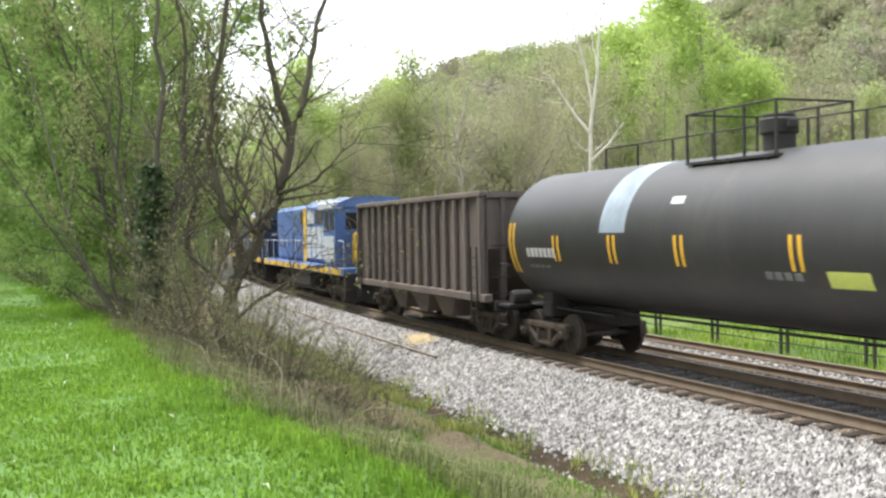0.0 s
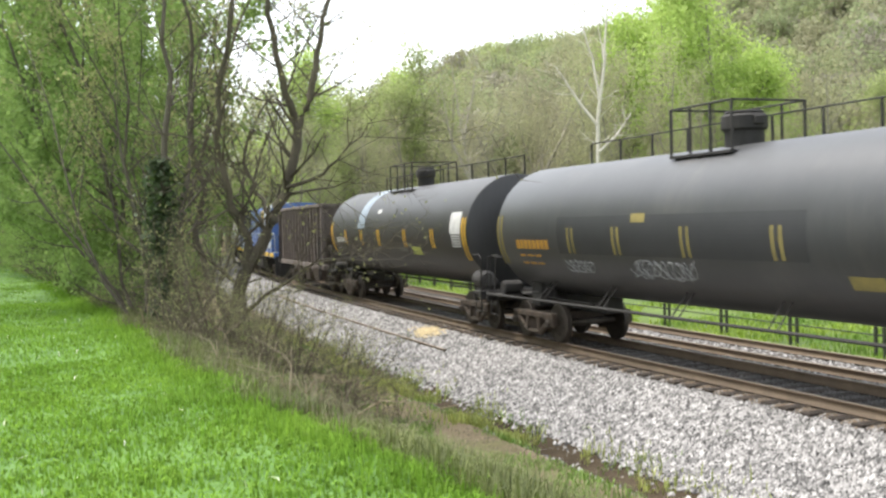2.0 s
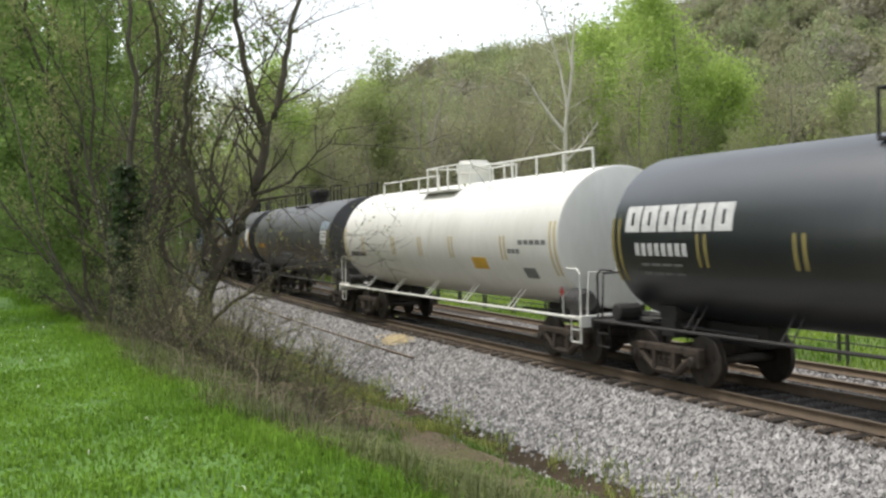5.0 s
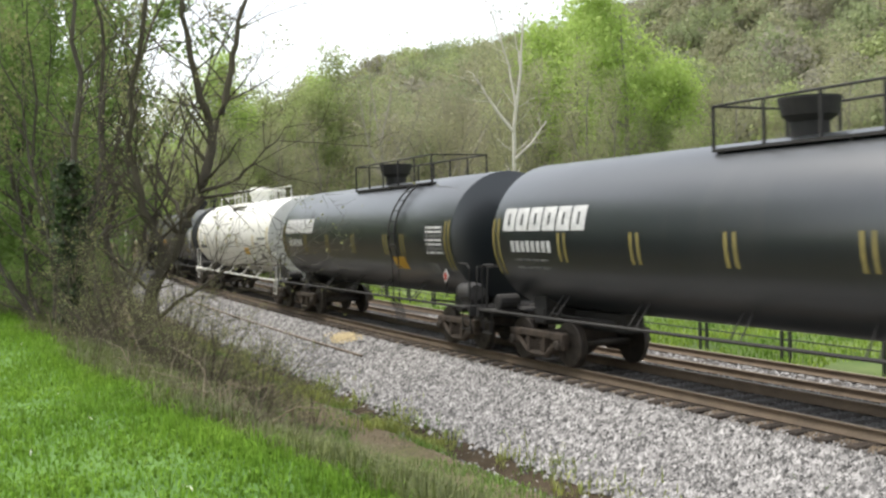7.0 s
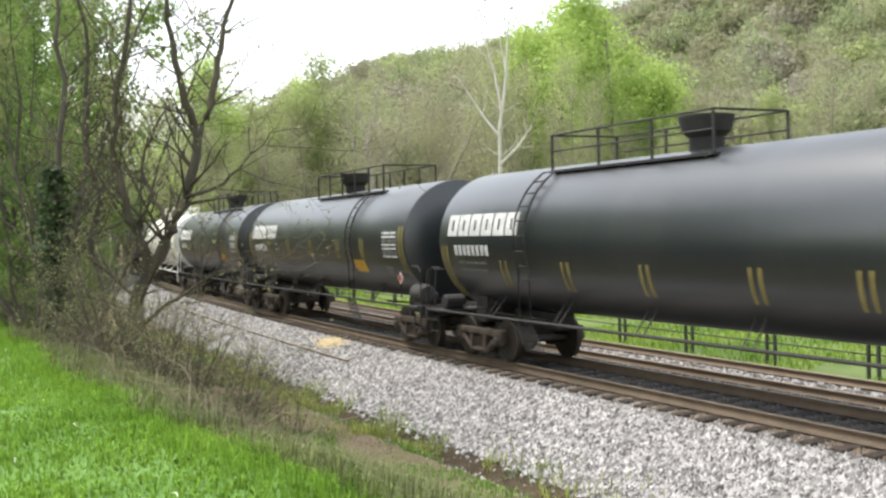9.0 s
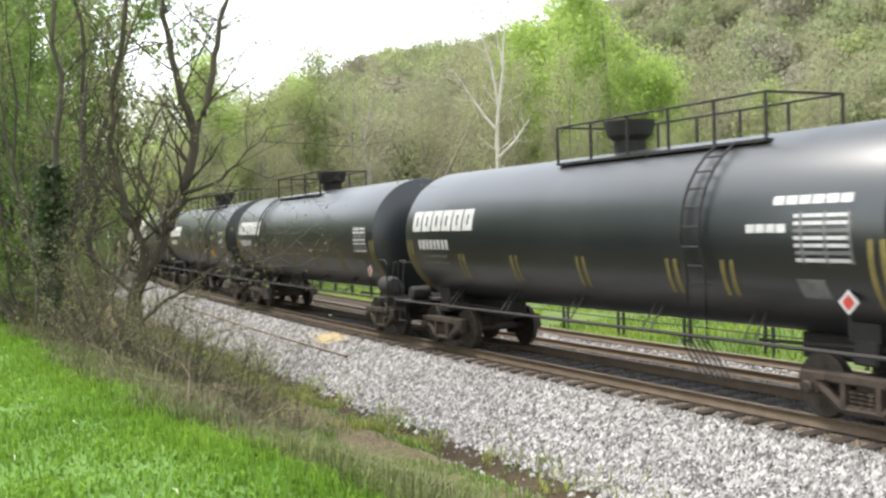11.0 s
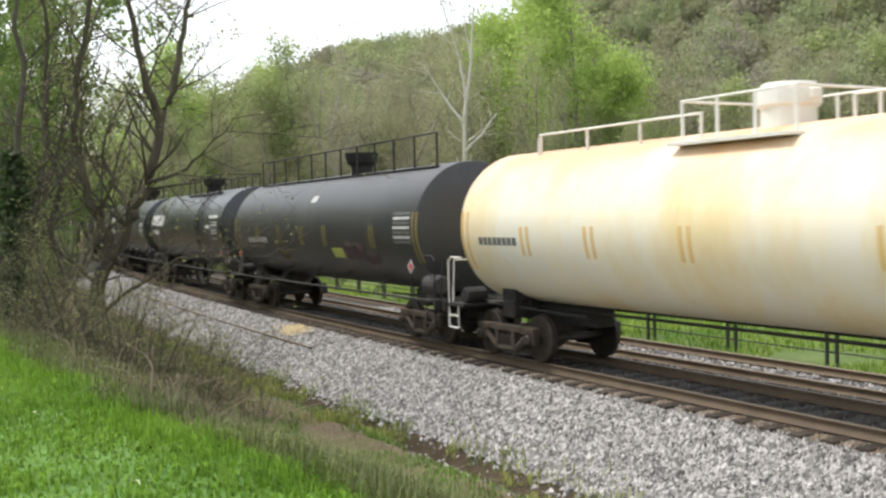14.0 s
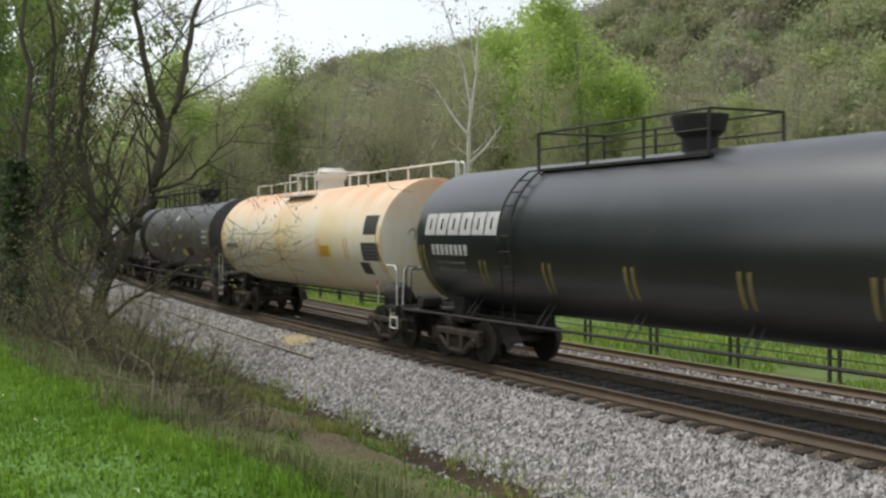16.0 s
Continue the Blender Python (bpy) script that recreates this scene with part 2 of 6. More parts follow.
# ---- building helpers ----
def finish(name, bm, material, parent=None, label="", smooth=False):
    me = bpy.data.meshes.new(name)
    bm.to_mesh(me)
    bm.free()
    for mt in (material if isinstance(material, (list, tuple)) else [material]):
        me.materials.append(mt)
    if smooth:
        me.polygons.foreach_set("use_smooth", [True] * len(me.polygons))
    ob = new(name, me)
    ob.parent = parent
    return tagged(ob, label)


def part(name, bm, material, parent, label="", smooth=False):
    return finish(name, bm, material, parent, label, smooth)


def raw(name, verts, faces, material, parent=None, label="", smooth=False):
    """One mesh from computed arrays (verts n x 3; faces m x k, or a list of such arrays)."""
    me = bpy.data.meshes.new(name)
    verts = np.asarray(verts, dtype=np.float32)
    groups = faces if isinstance(faces, list) else [faces]
    groups = [np.asarray(g, dtype=np.int32) for g in groups if len(g)]
    me.vertices.add(len(verts))
    me.vertices.foreach_set("co", verts.ravel())
    total = sum(g.size for g in groups)
    me.loops.add(total)
    me.loops.foreach_set("vertex_index", np.concatenate([g.ravel() for g in groups]))
    starts, at = [], 0
    for g in groups:
        starts.append(at + np.arange(len(g)) * g.shape[1])
        at += g.size
    starts = np.concatenate(starts)
    me.polygons.add(len(starts))
    me.polygons.foreach_set("loop_start", starts.astype(np.int32))
    if smooth:
        me.polygons.foreach_set("use_smooth", np.ones(len(starts), dtype=bool))
    me.update(calc_edges=True)
    me.validate()
    for mt in (material if isinstance(material, (list, tuple)) else [material]):
        me.materials.append(mt)
    ob = new(name, me)
    ob.parent = parent
    return tagged(ob, label)


def box(bm, x0, x1, y0, y1, z0, z1, bevel=0.0):
    vs = [bm.verts.new((x, y, z)) for x in (x0, x1) for y in (y0, y1) for z in (z0, z1)]
    fs = [bm.faces.new([vs[i] for i in q]) for q in ((0, 1, 3, 2), (4, 6, 7, 5), (0, 4, 5, 1), (2, 3, 7, 6), (0, 2, 6, 4), (1, 5, 7, 3))]
    if bevel:
        edges = list({e for f in fs for e in f.edges})
        bmesh.ops.bevel(bm, geom=edges, offset=bevel, segments=1, affect="EDGES")


def boxed(*a, bevel=0.0):
    bm = bmesh.new()
    box(bm, *a, bevel=bevel)
    return bm


def tube(bm, points, r, n=6):
    """A round bar along the points."""
    pts = [Vector(p) for p in points]
    rings = []
    for i, p in enumerate(pts):
        d = (pts[min(i + 1, len(pts) - 1)] - pts[max(i - 1, 0)]).normalized()
        u = d.cross(Vector((0, 0, 1)))
        if u.length < 0.05:
            u = d.cross(Vector((0, 1, 0)))
        u.normalize()
        w = d.cross(u)
        rr = r[i] if isinstance(r, (list, tuple)) else r
        rings.append([bm.verts.new(p + rr * (math.cos(2 * math.pi * k / n) * u + math.sin(2 * math.pi * k / n) * w)) for k in range(n)])
    for a, b in zip(rings, rings[1:]):
        for k in range(n):
            bm.faces.new((a[k], a[(k + 1) % n], b[(k + 1) % n], b[k]))
    bm.faces.new(rings[0][::-1])
    bm.faces.new(rings[-1])


def tubed(points, r, n=6):
    bm = bmesh.new()
    tube(bm, points, r, n)
    return bm


def disc(bm, axis, c, r, depth, n=20, rim=0.0):
    """A bevelled drum centred at c, along axis x, y or z."""
    prof = [(-depth / 2, r - rim), (-depth / 2 + rim, r), (depth / 2 - rim, r), (depth / 2, r - rim)] if rim else [(-depth / 2, r), (depth / 2, r)]
    rings = []
    for h, rr in prof:
        ring = []
        for k in range(n):
            a = 2 * math.pi * k / n
            u, w = rr * math.cos(a), rr * math.sin(a)
            v = {"x": (h, u, w), "y": (w, h, u), "z": (u, w, h)}[axis]
            ring.append(bm.verts.new((c[0] + v[0], c[1] + v[1], c[2] + v[2])))
        rings.append(ring)
    for a, b in zip(rings, rings[1:]):
        for k in range(n):
            bm.faces.new((a[k], a[(k + 1) % n], b[(k + 1) % n], b[k]))
    bm.faces.new(rings[0][::-1])
    bm.faces.new(rings[-1])


def drum(axis, c, r, depth, n=20, rim=0.0):
    bm = bmesh.new()
    disc(bm, axis, c, r, depth, n, rim)
    return bm


def smoothstep(a, b, v):
    v = min(1.0, max(0.0, (v - a) / (b - a)))
    return v * v * (3 - 2 * v)


# ---- ground: one sheet, laid out along and across the track ----
LAWN_Z = 1.28


def lawn_edge(s):
    """The lawn's rim runs close to the track near the camera and drifts away from it farther on."""
    return float(np.interp(s, (-24, -16, -14, -12, -9, -2, 4, 16, 40, 80), (-9.4, -10.0, -10.22, -10.46, -10.64, -10.9, -11.3, -12.4, -15.8, -22.0))) - 0.07 * math.sin(s * 1.3) - 0.05 * math.sin(s * 3.1 + 1)


def ground_z(s, d):
    """Height of the ground beside the track: lawn, bank, ditch, ballast shoulders, field and hillside."""
    e = lawn_edge(s)
    if d < e:
        return LAWN_Z + 0.03 * math.sin(s * 0.9 + d)
    if d < -3.55:
        foot = -5.6
        if d > foot:
            z = -0.95 - 0.24 * smoothstep(-4.7, -4.05, d) + 0.20 * smoothstep(-3.95, -3.6, d)
        else:
            k = (d - e) / (foot - e)
            z = LAWN_Z + (-0.95 - LAWN_Z) * (0.35 * k + 0.65 * smoothstep(0, 1, k))
        return z + 0.07 * noise.noise((s * 0.7, d * 0.7, 3)) * smoothstep(-0.1, 0.5, min(d - e, -3.5 - d + 0.3))
    if d < -1.55:
        return -0.97 + (d + 3.55) / 2.0 * 0.735 + 0.03 * noise.noise((s, d, 1))
    if d < -1.0:
        return -0.205 - 0.03 * smoothstep(1.0, 1.35, -d)
    if d < 1.6:
        return -0.205
    if d < 2.6:
        return -0.205 - 0.30 * smoothstep(1.6, 2.6, d)
    if d < 5.3:
        return -0.505
    z = -0.505 - 0.55 * smoothstep(5.3, 7.0, d)
    if d > 30:
        z += 0.3 * noise.noise((s * 0.05, d * 0.05, 0))
    return z + hill(s, d)


def hill(s, d):
    """The wooded valley side round the field: it rises from the field's edge, higher to the east, lower up the valley."""
    x, y, _ = along(s, d)
    r, az = math.hypot(x, y), math.degrees(math.atan2(x, y))
    if d < 6 or abs(az) > 100:
        return 0.0
    slope = 6.8 + 2.3 * smoothstep(-4, 3.5, az) + 7.5 * smoothstep(4, 34, az) - 5.0 * smoothstep(45, 100, abs(az))
    crest = 258.0 * math.tan(radians(slope)) - 6.0
    crest *= 1 + 0.03 * noise.noise((az * 0.25, 0.3, 5)) + 0.025 * noise.noise((az * 0.9, 2.3, 5))
    k = smoothstep(80, 262, r)
    return crest * (0.45 * min(1.0, max(0.0, (r - 80) / 182)) + 0.55 * k) * smoothstep(6, 20, d)


def ground_sheet():
    ds = ([-700, -400, -200, -120, -80, -60, -45, -34, -26, -21, -18, -16, -15] + list(np.arange(-14.25, -3.4, 0.3)) + [-3.55, -3.1, -2.6, -2.1, -1.55, -0.8, 0, 0.8, 1.6, 2.0, 2.6, 3.4, 4.4, 5.3, 5.8, 6.4, 7, 9, 12, 16, 21, 27, 34, 42, 50, 57]
          + list(range(62, 260, 9)) + [280, 330, 420, 600])
    ds = sorted(set(round(float(v), 3) for v in ds))
    ss = [-230, -180, -140, -110, -85, -65, -50, -40, -33, -28] + list(np.arange(-24, 48, 0.75)) + [50, 54, 59, 65, 72] + list(range(80, 330, 9)) + [350, 400, 480, 600]
    verts, faces, mats = [], [], []
    for s in ss:
        for d in ds:
            x, y, a = along(float(s), float(d))
            verts.append((x, y, ground_z(float(s), float(d))))
    nd = len(ds)
    quads = []
    for i in range(len(ss) - 1):
        for j in range(nd - 1):
            quads.append((i * nd + j, i * nd + j + 1, (i + 1) * nd + j + 1, (i + 1) * nd + j))
            d = (ds[j] + ds[j + 1]) / 2
            e = lawn_edge((ss[i] + ss[i + 1]) / 2)
            mats.append(0 if d < e + 0.1 else 1 if d < -4.4 else 5 if d < -3.5 else 2 if d < 5.4 else 3 if math.hypot(*along((ss[i] + ss[i + 1]) / 2, d)[:2]) < 88 else 4)
    ob = raw("ground", verts, np.array(quads), [M_LAWNSOIL, M_DIRT, M_BALLASTBED, M_FIELD, M_FOREST, M_DITCH], smooth=True)
    ob.data.polygons.foreach_set("material_index", mats)
    return tagged(ob, "grass lawn, soil bank, grey ballast bed, green field and wooded slope", "ground", kind="structure")


ground = ground_sheet()


# ---- railway track ----
RAIL_PROFILE = [(-0.075, -0.17), (0.075, -0.17), (0.07, -0.155), (0.012, -0.13), (0.012, -0.045), (0.036, -0.03), (0.036, -0.004), (0.03, 0.0), (-0.03, 0.0), (-0.036, -0.004), (-0.036, -0.03), (-0.012, -0.045), (-0.012, -0.13), (-0.07, -0.155)]


def rail(name, d, z, s0, s1, parent, label):
    verts, quads, mats = [], [], []
    ss = np.arange(s0, s1 + 0.1, 2.0)
    n = len(RAIL_PROFILE)
    for s in ss:
        for u, h in RAIL_PROFILE:
            x, y, a = along(float(s), d + u)
            verts.append((x, y, z + h))
    for i in range(len(ss) - 1):
        for k in range(n):
            quads.append((i * n + k, i * n + (k + 1) % n, (i + 1) * n + (k + 1) % n, (i + 1) * n + k))
            mats.append(1 if k in (6, 7, 8) else 0)
    ob = raw(name, verts, np.array(quads), [M_RAIL, M_RAILTOP], parent, label)
    ob.data.polygons.foreach_set("material_index", mats)
    return ob


def track(d, z, s0, s1, label):
    base = new("railway_track")
    tagged(base, label, "railway track", kind="structure")
    for k in (-0.755, 0.755):
        rail("rail", d + k, z, s0, s1, base, "rust brown steel rail with a worn head")
    return base


main_track = track(0.0, 0.0, -90, 200, "railway track with rusty rails on worn timber ties in grey ballast")
second_track = track(3.85, -0.30, -90, 200, "second railway track with rusty rails beside the main one")
old_rail = rail("loose_rail", -2.3, -0.44, 4.0, 30.0, None, "")
tagged(old_rail, "loose rusty rail lying on the ballast shoulder", "rail")

# ---- rolling stock: x forward, y to the camera's side, z up from the rail head ----
R_TANK, Z_TANK, WHEEL_R = 1.52, 2.62, 0.457
WHEELSETS = []


def wheelset(parent, x):
    bm = bmesh.new()
    disc(bm, "y", (0, 0, 0), 0.08, 2.1, 10)
    ws = part("wheelset", bm, M_WHEEL, parent)
    for side in (-1, 1):
        bm = bmesh.new()
        disc(bm, "y", (0, side * 0.755, 0), WHEEL_R, 0.13, 24, 0.02)
        disc(bm, "y", (0, side * 0.70, 0), WHEEL_R + 0.026, 0.03, 24)
        for k in range(6):
            a = k * math.pi / 3
            disc(bm, "y", (0.27 * math.cos(a), side * 0.825, 0.27 * math.sin(a)), 0.05, 0.02, 8)
        # bearing cap with bolts on the axle's end
        disc(bm, "y", (0, side * 1.08, 0), 0.10, 0.10, 12, 0.02)
        for k in range(3):
            a = k * 2.094
            disc(bm, "y", (0.06 * math.cos(a), side * 1.135, 0.06 * math.sin(a)), 0.018, 0.02, 6)
        me = bpy.data.meshes.new("wheel")
        bm.to_mesh(me)
        bm.free()
        tmp = bmesh.new()
        tmp.from_mesh(ws.data)
        tmp.from_mesh(me)
        tmp.to_mesh(ws.data)
        tmp.free()
        bpy.data.meshes.remove(me)
    ws.matrix_basis = pose(x, 0, WHEEL_R)
    WHEELSETS.append(ws)
    return ws


def truck(car, x, axles=(-0.89, 0.89), material=None):
    """A freight truck: bolster with two cast side frames, springs, brake beams and its wheelsets."""
    m = material or M_TRUCK
    bm = bmesh.new()
    box(bm, -0.2, 0.2, -0.95, 0.95, 0.42, 0.68, 0.03)
    disc(bm, "z", (0, 0, 0.74), 0.3, 0.12, 14)
    lo, hi = axles[0], axles[-1]
    for side in (-1, 1):
        y = side * 0.98
        w = 0.08
        # top chord, bottom chord, columns and pedestals
        for a, b in zip([lo - 0.17, lo + 0.3, hi - 0.3], [lo + 0.3, hi - 0.3, hi + 0.17]):
            box(bm, a, b, y - w, y + w, 0.56 if a > lo else 0.53, 0.70 if b < hi else 0.69, 0.025)
        for a, b in zip(axles, axles[1:]):
            mid = (a + b) / 2
            tube(bm, [(a + 0.14, y, 0.50), (mid - 0.34, y, 0.22), (mid + 0.34, y, 0.22), (b - 0.14, y, 0.50)], 0.075, 6)
            for c in (mid - 0.30, mid + 0.30):
                box(bm, c - 0.05, c + 0.05, y - w, y + w, 0.24, 0.60, 0.015)
            for c in (-0.16, 0.0, 0.16):
                for k in range(4):
                    disc(bm, "z", (mid + c, y, 0.285 + 0.06 * k), 0.068, 0.035, 8)
        for a in axles:
            box(bm, a - 0.15, a + 0.15, y - w, y + w, 0.36, 0.62, 0.03)
    for a in (lo + 0.52, hi - 0.52):
        box(bm, a - 0.05, a + 0.05, -0.8, 0.8, 0.34, 0.44, 0.01)
    t = part("truck", bm, m, car, "dusty cast steel truck")
    t.matrix_basis = pose(x, 0, 0)
    for a in axles:
        wheelset(t, a)
    return t


def coupler(car, x, sgn):
    bm = bmesh.new()
    box(bm, min(x, x - sgn * 0.7), max(x, x - sgn * 0.7), -0.07, 0.07, 0.80, 0.95, 0.02)
    box(bm, min(x - sgn * 0.12, x + sgn * 0.13), max(x - sgn * 0.12, x + sgn * 0.13), -0.15, 0.13, 0.74, 1.02, 0.05)
    tube(bm, [(x - sgn * 0.5, 0.3, 0.75), (x - sgn * 0.2, 0.33, 0.45), (x + sgn * 0.05, 0.25, 0.42)], 0.03, 6)
    part("coupler", bm, M_UNDER, car, "dark steel coupler with an air hose")


def on_shell(u, z, lift=0.004):
    """y on the tank's near side at the height z."""
    return math.sqrt(max(0.0, R_TANK ** 2 - (z - Z_TANK) ** 2)) + lift


def shell_patch(car, name, u0, u1, z0, z1, material, label="", lift=0.005, side=1, skew=0.0, nz=None):
    """A painted or stuck-on panel that follows the tank's round side. u runs along the car."""
    a0, a1 = math.asin((z0 - Z_TANK) / R_TANK), math.asin((z1 - Z_TANK) / R_TANK)
    k = nz or max(2, int(abs(a1 - a0) / 0.05) + 1)
    bm = bmesh.new()
    rows = []
    for i in range(k + 1):
        a = a0 + (a1 - a0) * i / k
        sh = skew * i / k
        rows.append([bm.verts.new((u + sh, side * r * math.cos(a), Z_TANK + r * math.sin(a))) for r in (R_TANK + lift, R_TANK - 0.01) for u in (u0, u1)])
    for p, q in zip(rows, rows[1:]):
        for i, j in ((0, 1), (1, 3), (3, 2), (2, 0)):
            bm.faces.new((p[i], p[j], q[j], q[i]))
    bm.faces.new([rows[0][i] for i in (0, 2, 3, 1)])
    bm.faces.new([rows[-1][i] for i in (0, 1, 3, 2)])
    bmesh.ops.recalc_face_normals(bm, faces=bm.faces)
    return part(name, bm, material, car, label)


def text_bars(car, u0, u1, z0, z1, count, material, gap=0.25, name="stencil_bar"):
    w = (u1 - u0) / count
    for i in range(count):
        shell_patch(car, name, u0 + i * w, u0 + (i + 1 - gap) * w, z0, z1, material)


def tank_shell(length, material, car):
    half = length / 2
    depth = 0.27
    # shallow domed head, then the crisp rim of the jacket
    prof = [(-half + 0.24 * q * q, R_TANK * q) for q in (0.0, 0.25, 0.5, 0.7, 0.85, 0.95, 0.985)] + [(-half + 0.245, R_TANK * 0.997), (-half + depth, R_TANK)]
    rings_x = [p for p in prof]
    body = [(-half + depth + (length - 2 * depth) * k / 6, R_TANK) for k in range(1, 6)]
    mirror = [(-x, r) for x, r in prof[::-1]]
    full = rings_x + body + mirror
    seg = 56
    verts, quads, tris = [], [], []
    for x, r in full[1:-1]:
        for k in range(seg):
            a = 2 * math.pi * k / seg
            verts.append((x, r * math.cos(a), Z_TANK + r * math.sin(a)))
    m = len(full) - 2
    for i in range(m - 1):
        for k in range(seg):
            quads.append((i * seg + k, (i + 1) * seg + k, (i + 1) * seg + (k + 1) % seg, i * seg + (k + 1) % seg))
    c0, c1 = len(verts), len(verts) + 1
    verts += [(full[0][0], 0, Z_TANK), (full[-1][0], 0, Z_TANK)]
    for k in range(seg):
        tris.append((c0, k, (k + 1) % seg))
        tris.append((c1, (m - 1) * seg + (k + 1) % seg, (m - 1) * seg + k))
    ob = raw("tank", verts, [np.array(quads), np.array(tris)], material, car, smooth=True)
    ob.data.set_sharp_from_angle(angle=radians(24))
    return ob


def manway(car, paint, x, style, r=0.48):
    bm = bmesh.new()
    top = Z_TANK + R_TANK
    if style == "bowl":
        disc(bm, "z", (x, 0, top + 0.10), 0.30, 0.36, 22, 0.03)
        n = 24
        rows = []
        for h, r in ((0.20, 0.30), (0.30, 0.42), (0.54, 0.48), (0.58, 0.48), (0.58, 0.42)):
            rows.append([bm.verts.new((x + r * math.cos(2 * math.pi * k / n), r * math.sin(2 * math.pi * k / n), top + h)) for k in range(n)])
        for p, q in zip(rows, rows[1:]):
            for k in range(n):
                bm.faces.new((p[k], p[(k + 1) % n], q[(k + 1) % n], q[k]))
        bm.faces.new(rows[-1])
    else:
        disc(bm, "z", (x, 0, top + 0.10), r * 0.85, 0.40, 22, 0.03)
        disc(bm, "z", (x, 0, top + 0.40), r, 0.30, 22, 0.04)
        disc(bm, "z", (x, 0, top + 0.58), r * 0.85, 0.06, 22, 0.02)
        box(bm, x - r - 0.06, x - r + 0.02, -0.1, 0.1, top + 0.34, top + 0.5, 0.02)
    part("manway_bonnet", bm, paint, car, "round valve housing on the tank's top", smooth=False)


def railing(car, paint, x0, x1, y, z0, z1, posts, r=0.022, mid=True, closed=0):
    for i in range(posts):
        x = x0 + (x1 - x0) * i / (posts - 1)
        part("post", boxed(x - 0.02, x + 0.02, y - 0.02, y + 0.02, z0, z1), paint, car)
    part("top_rail", tubed([(x0 - 0.02, y, z1), (x1 + 0.02, y, z1)], r, 6), paint, car)
    if mid:
        part("mid_rail", tubed([(x0, y, (z0 + z1) / 2 + 0.05), (x1, y, (z0 + z1) / 2 + 0.05)], r * 0.8, 6), paint, car)


def ladder(car, paint, x, y, z0, z1, w=0.42, lean=0.0):
    for k in (-w / 2, w / 2):
        part("ladder_rail", tubed([(x + k, y, z0), (x + k, y - lean, z1)], 0.022, 6), paint, car)
    n = int((z1 - z0) / 0.3)
    for i in range(1, n + 1):
        f = i / (n + 1)
        part("rung", tubed([(x - w / 2, y - lean * f, z0 + (z1 - z0) * f), (x + w / 2, y - lean * f, z0 + (z1 - z0) * f)], 0.016, 5), paint, car)


def stripes(car, us, z, material, h=0.55, slant=0.0):
    """Pairs of reflector stripes; the first and the last pair, at the tank's rims, are taller."""
    for u in us:
        tall = 0.30 if u in (us[0], us[-1]) else 0.0
        for k in (-0.15, 0.05):
            shell_patch(car, "reflector_stripe", u + k, u + k + 0.085, z - h / 2 - tall, z + h / 2 + tall, material, skew=slant)


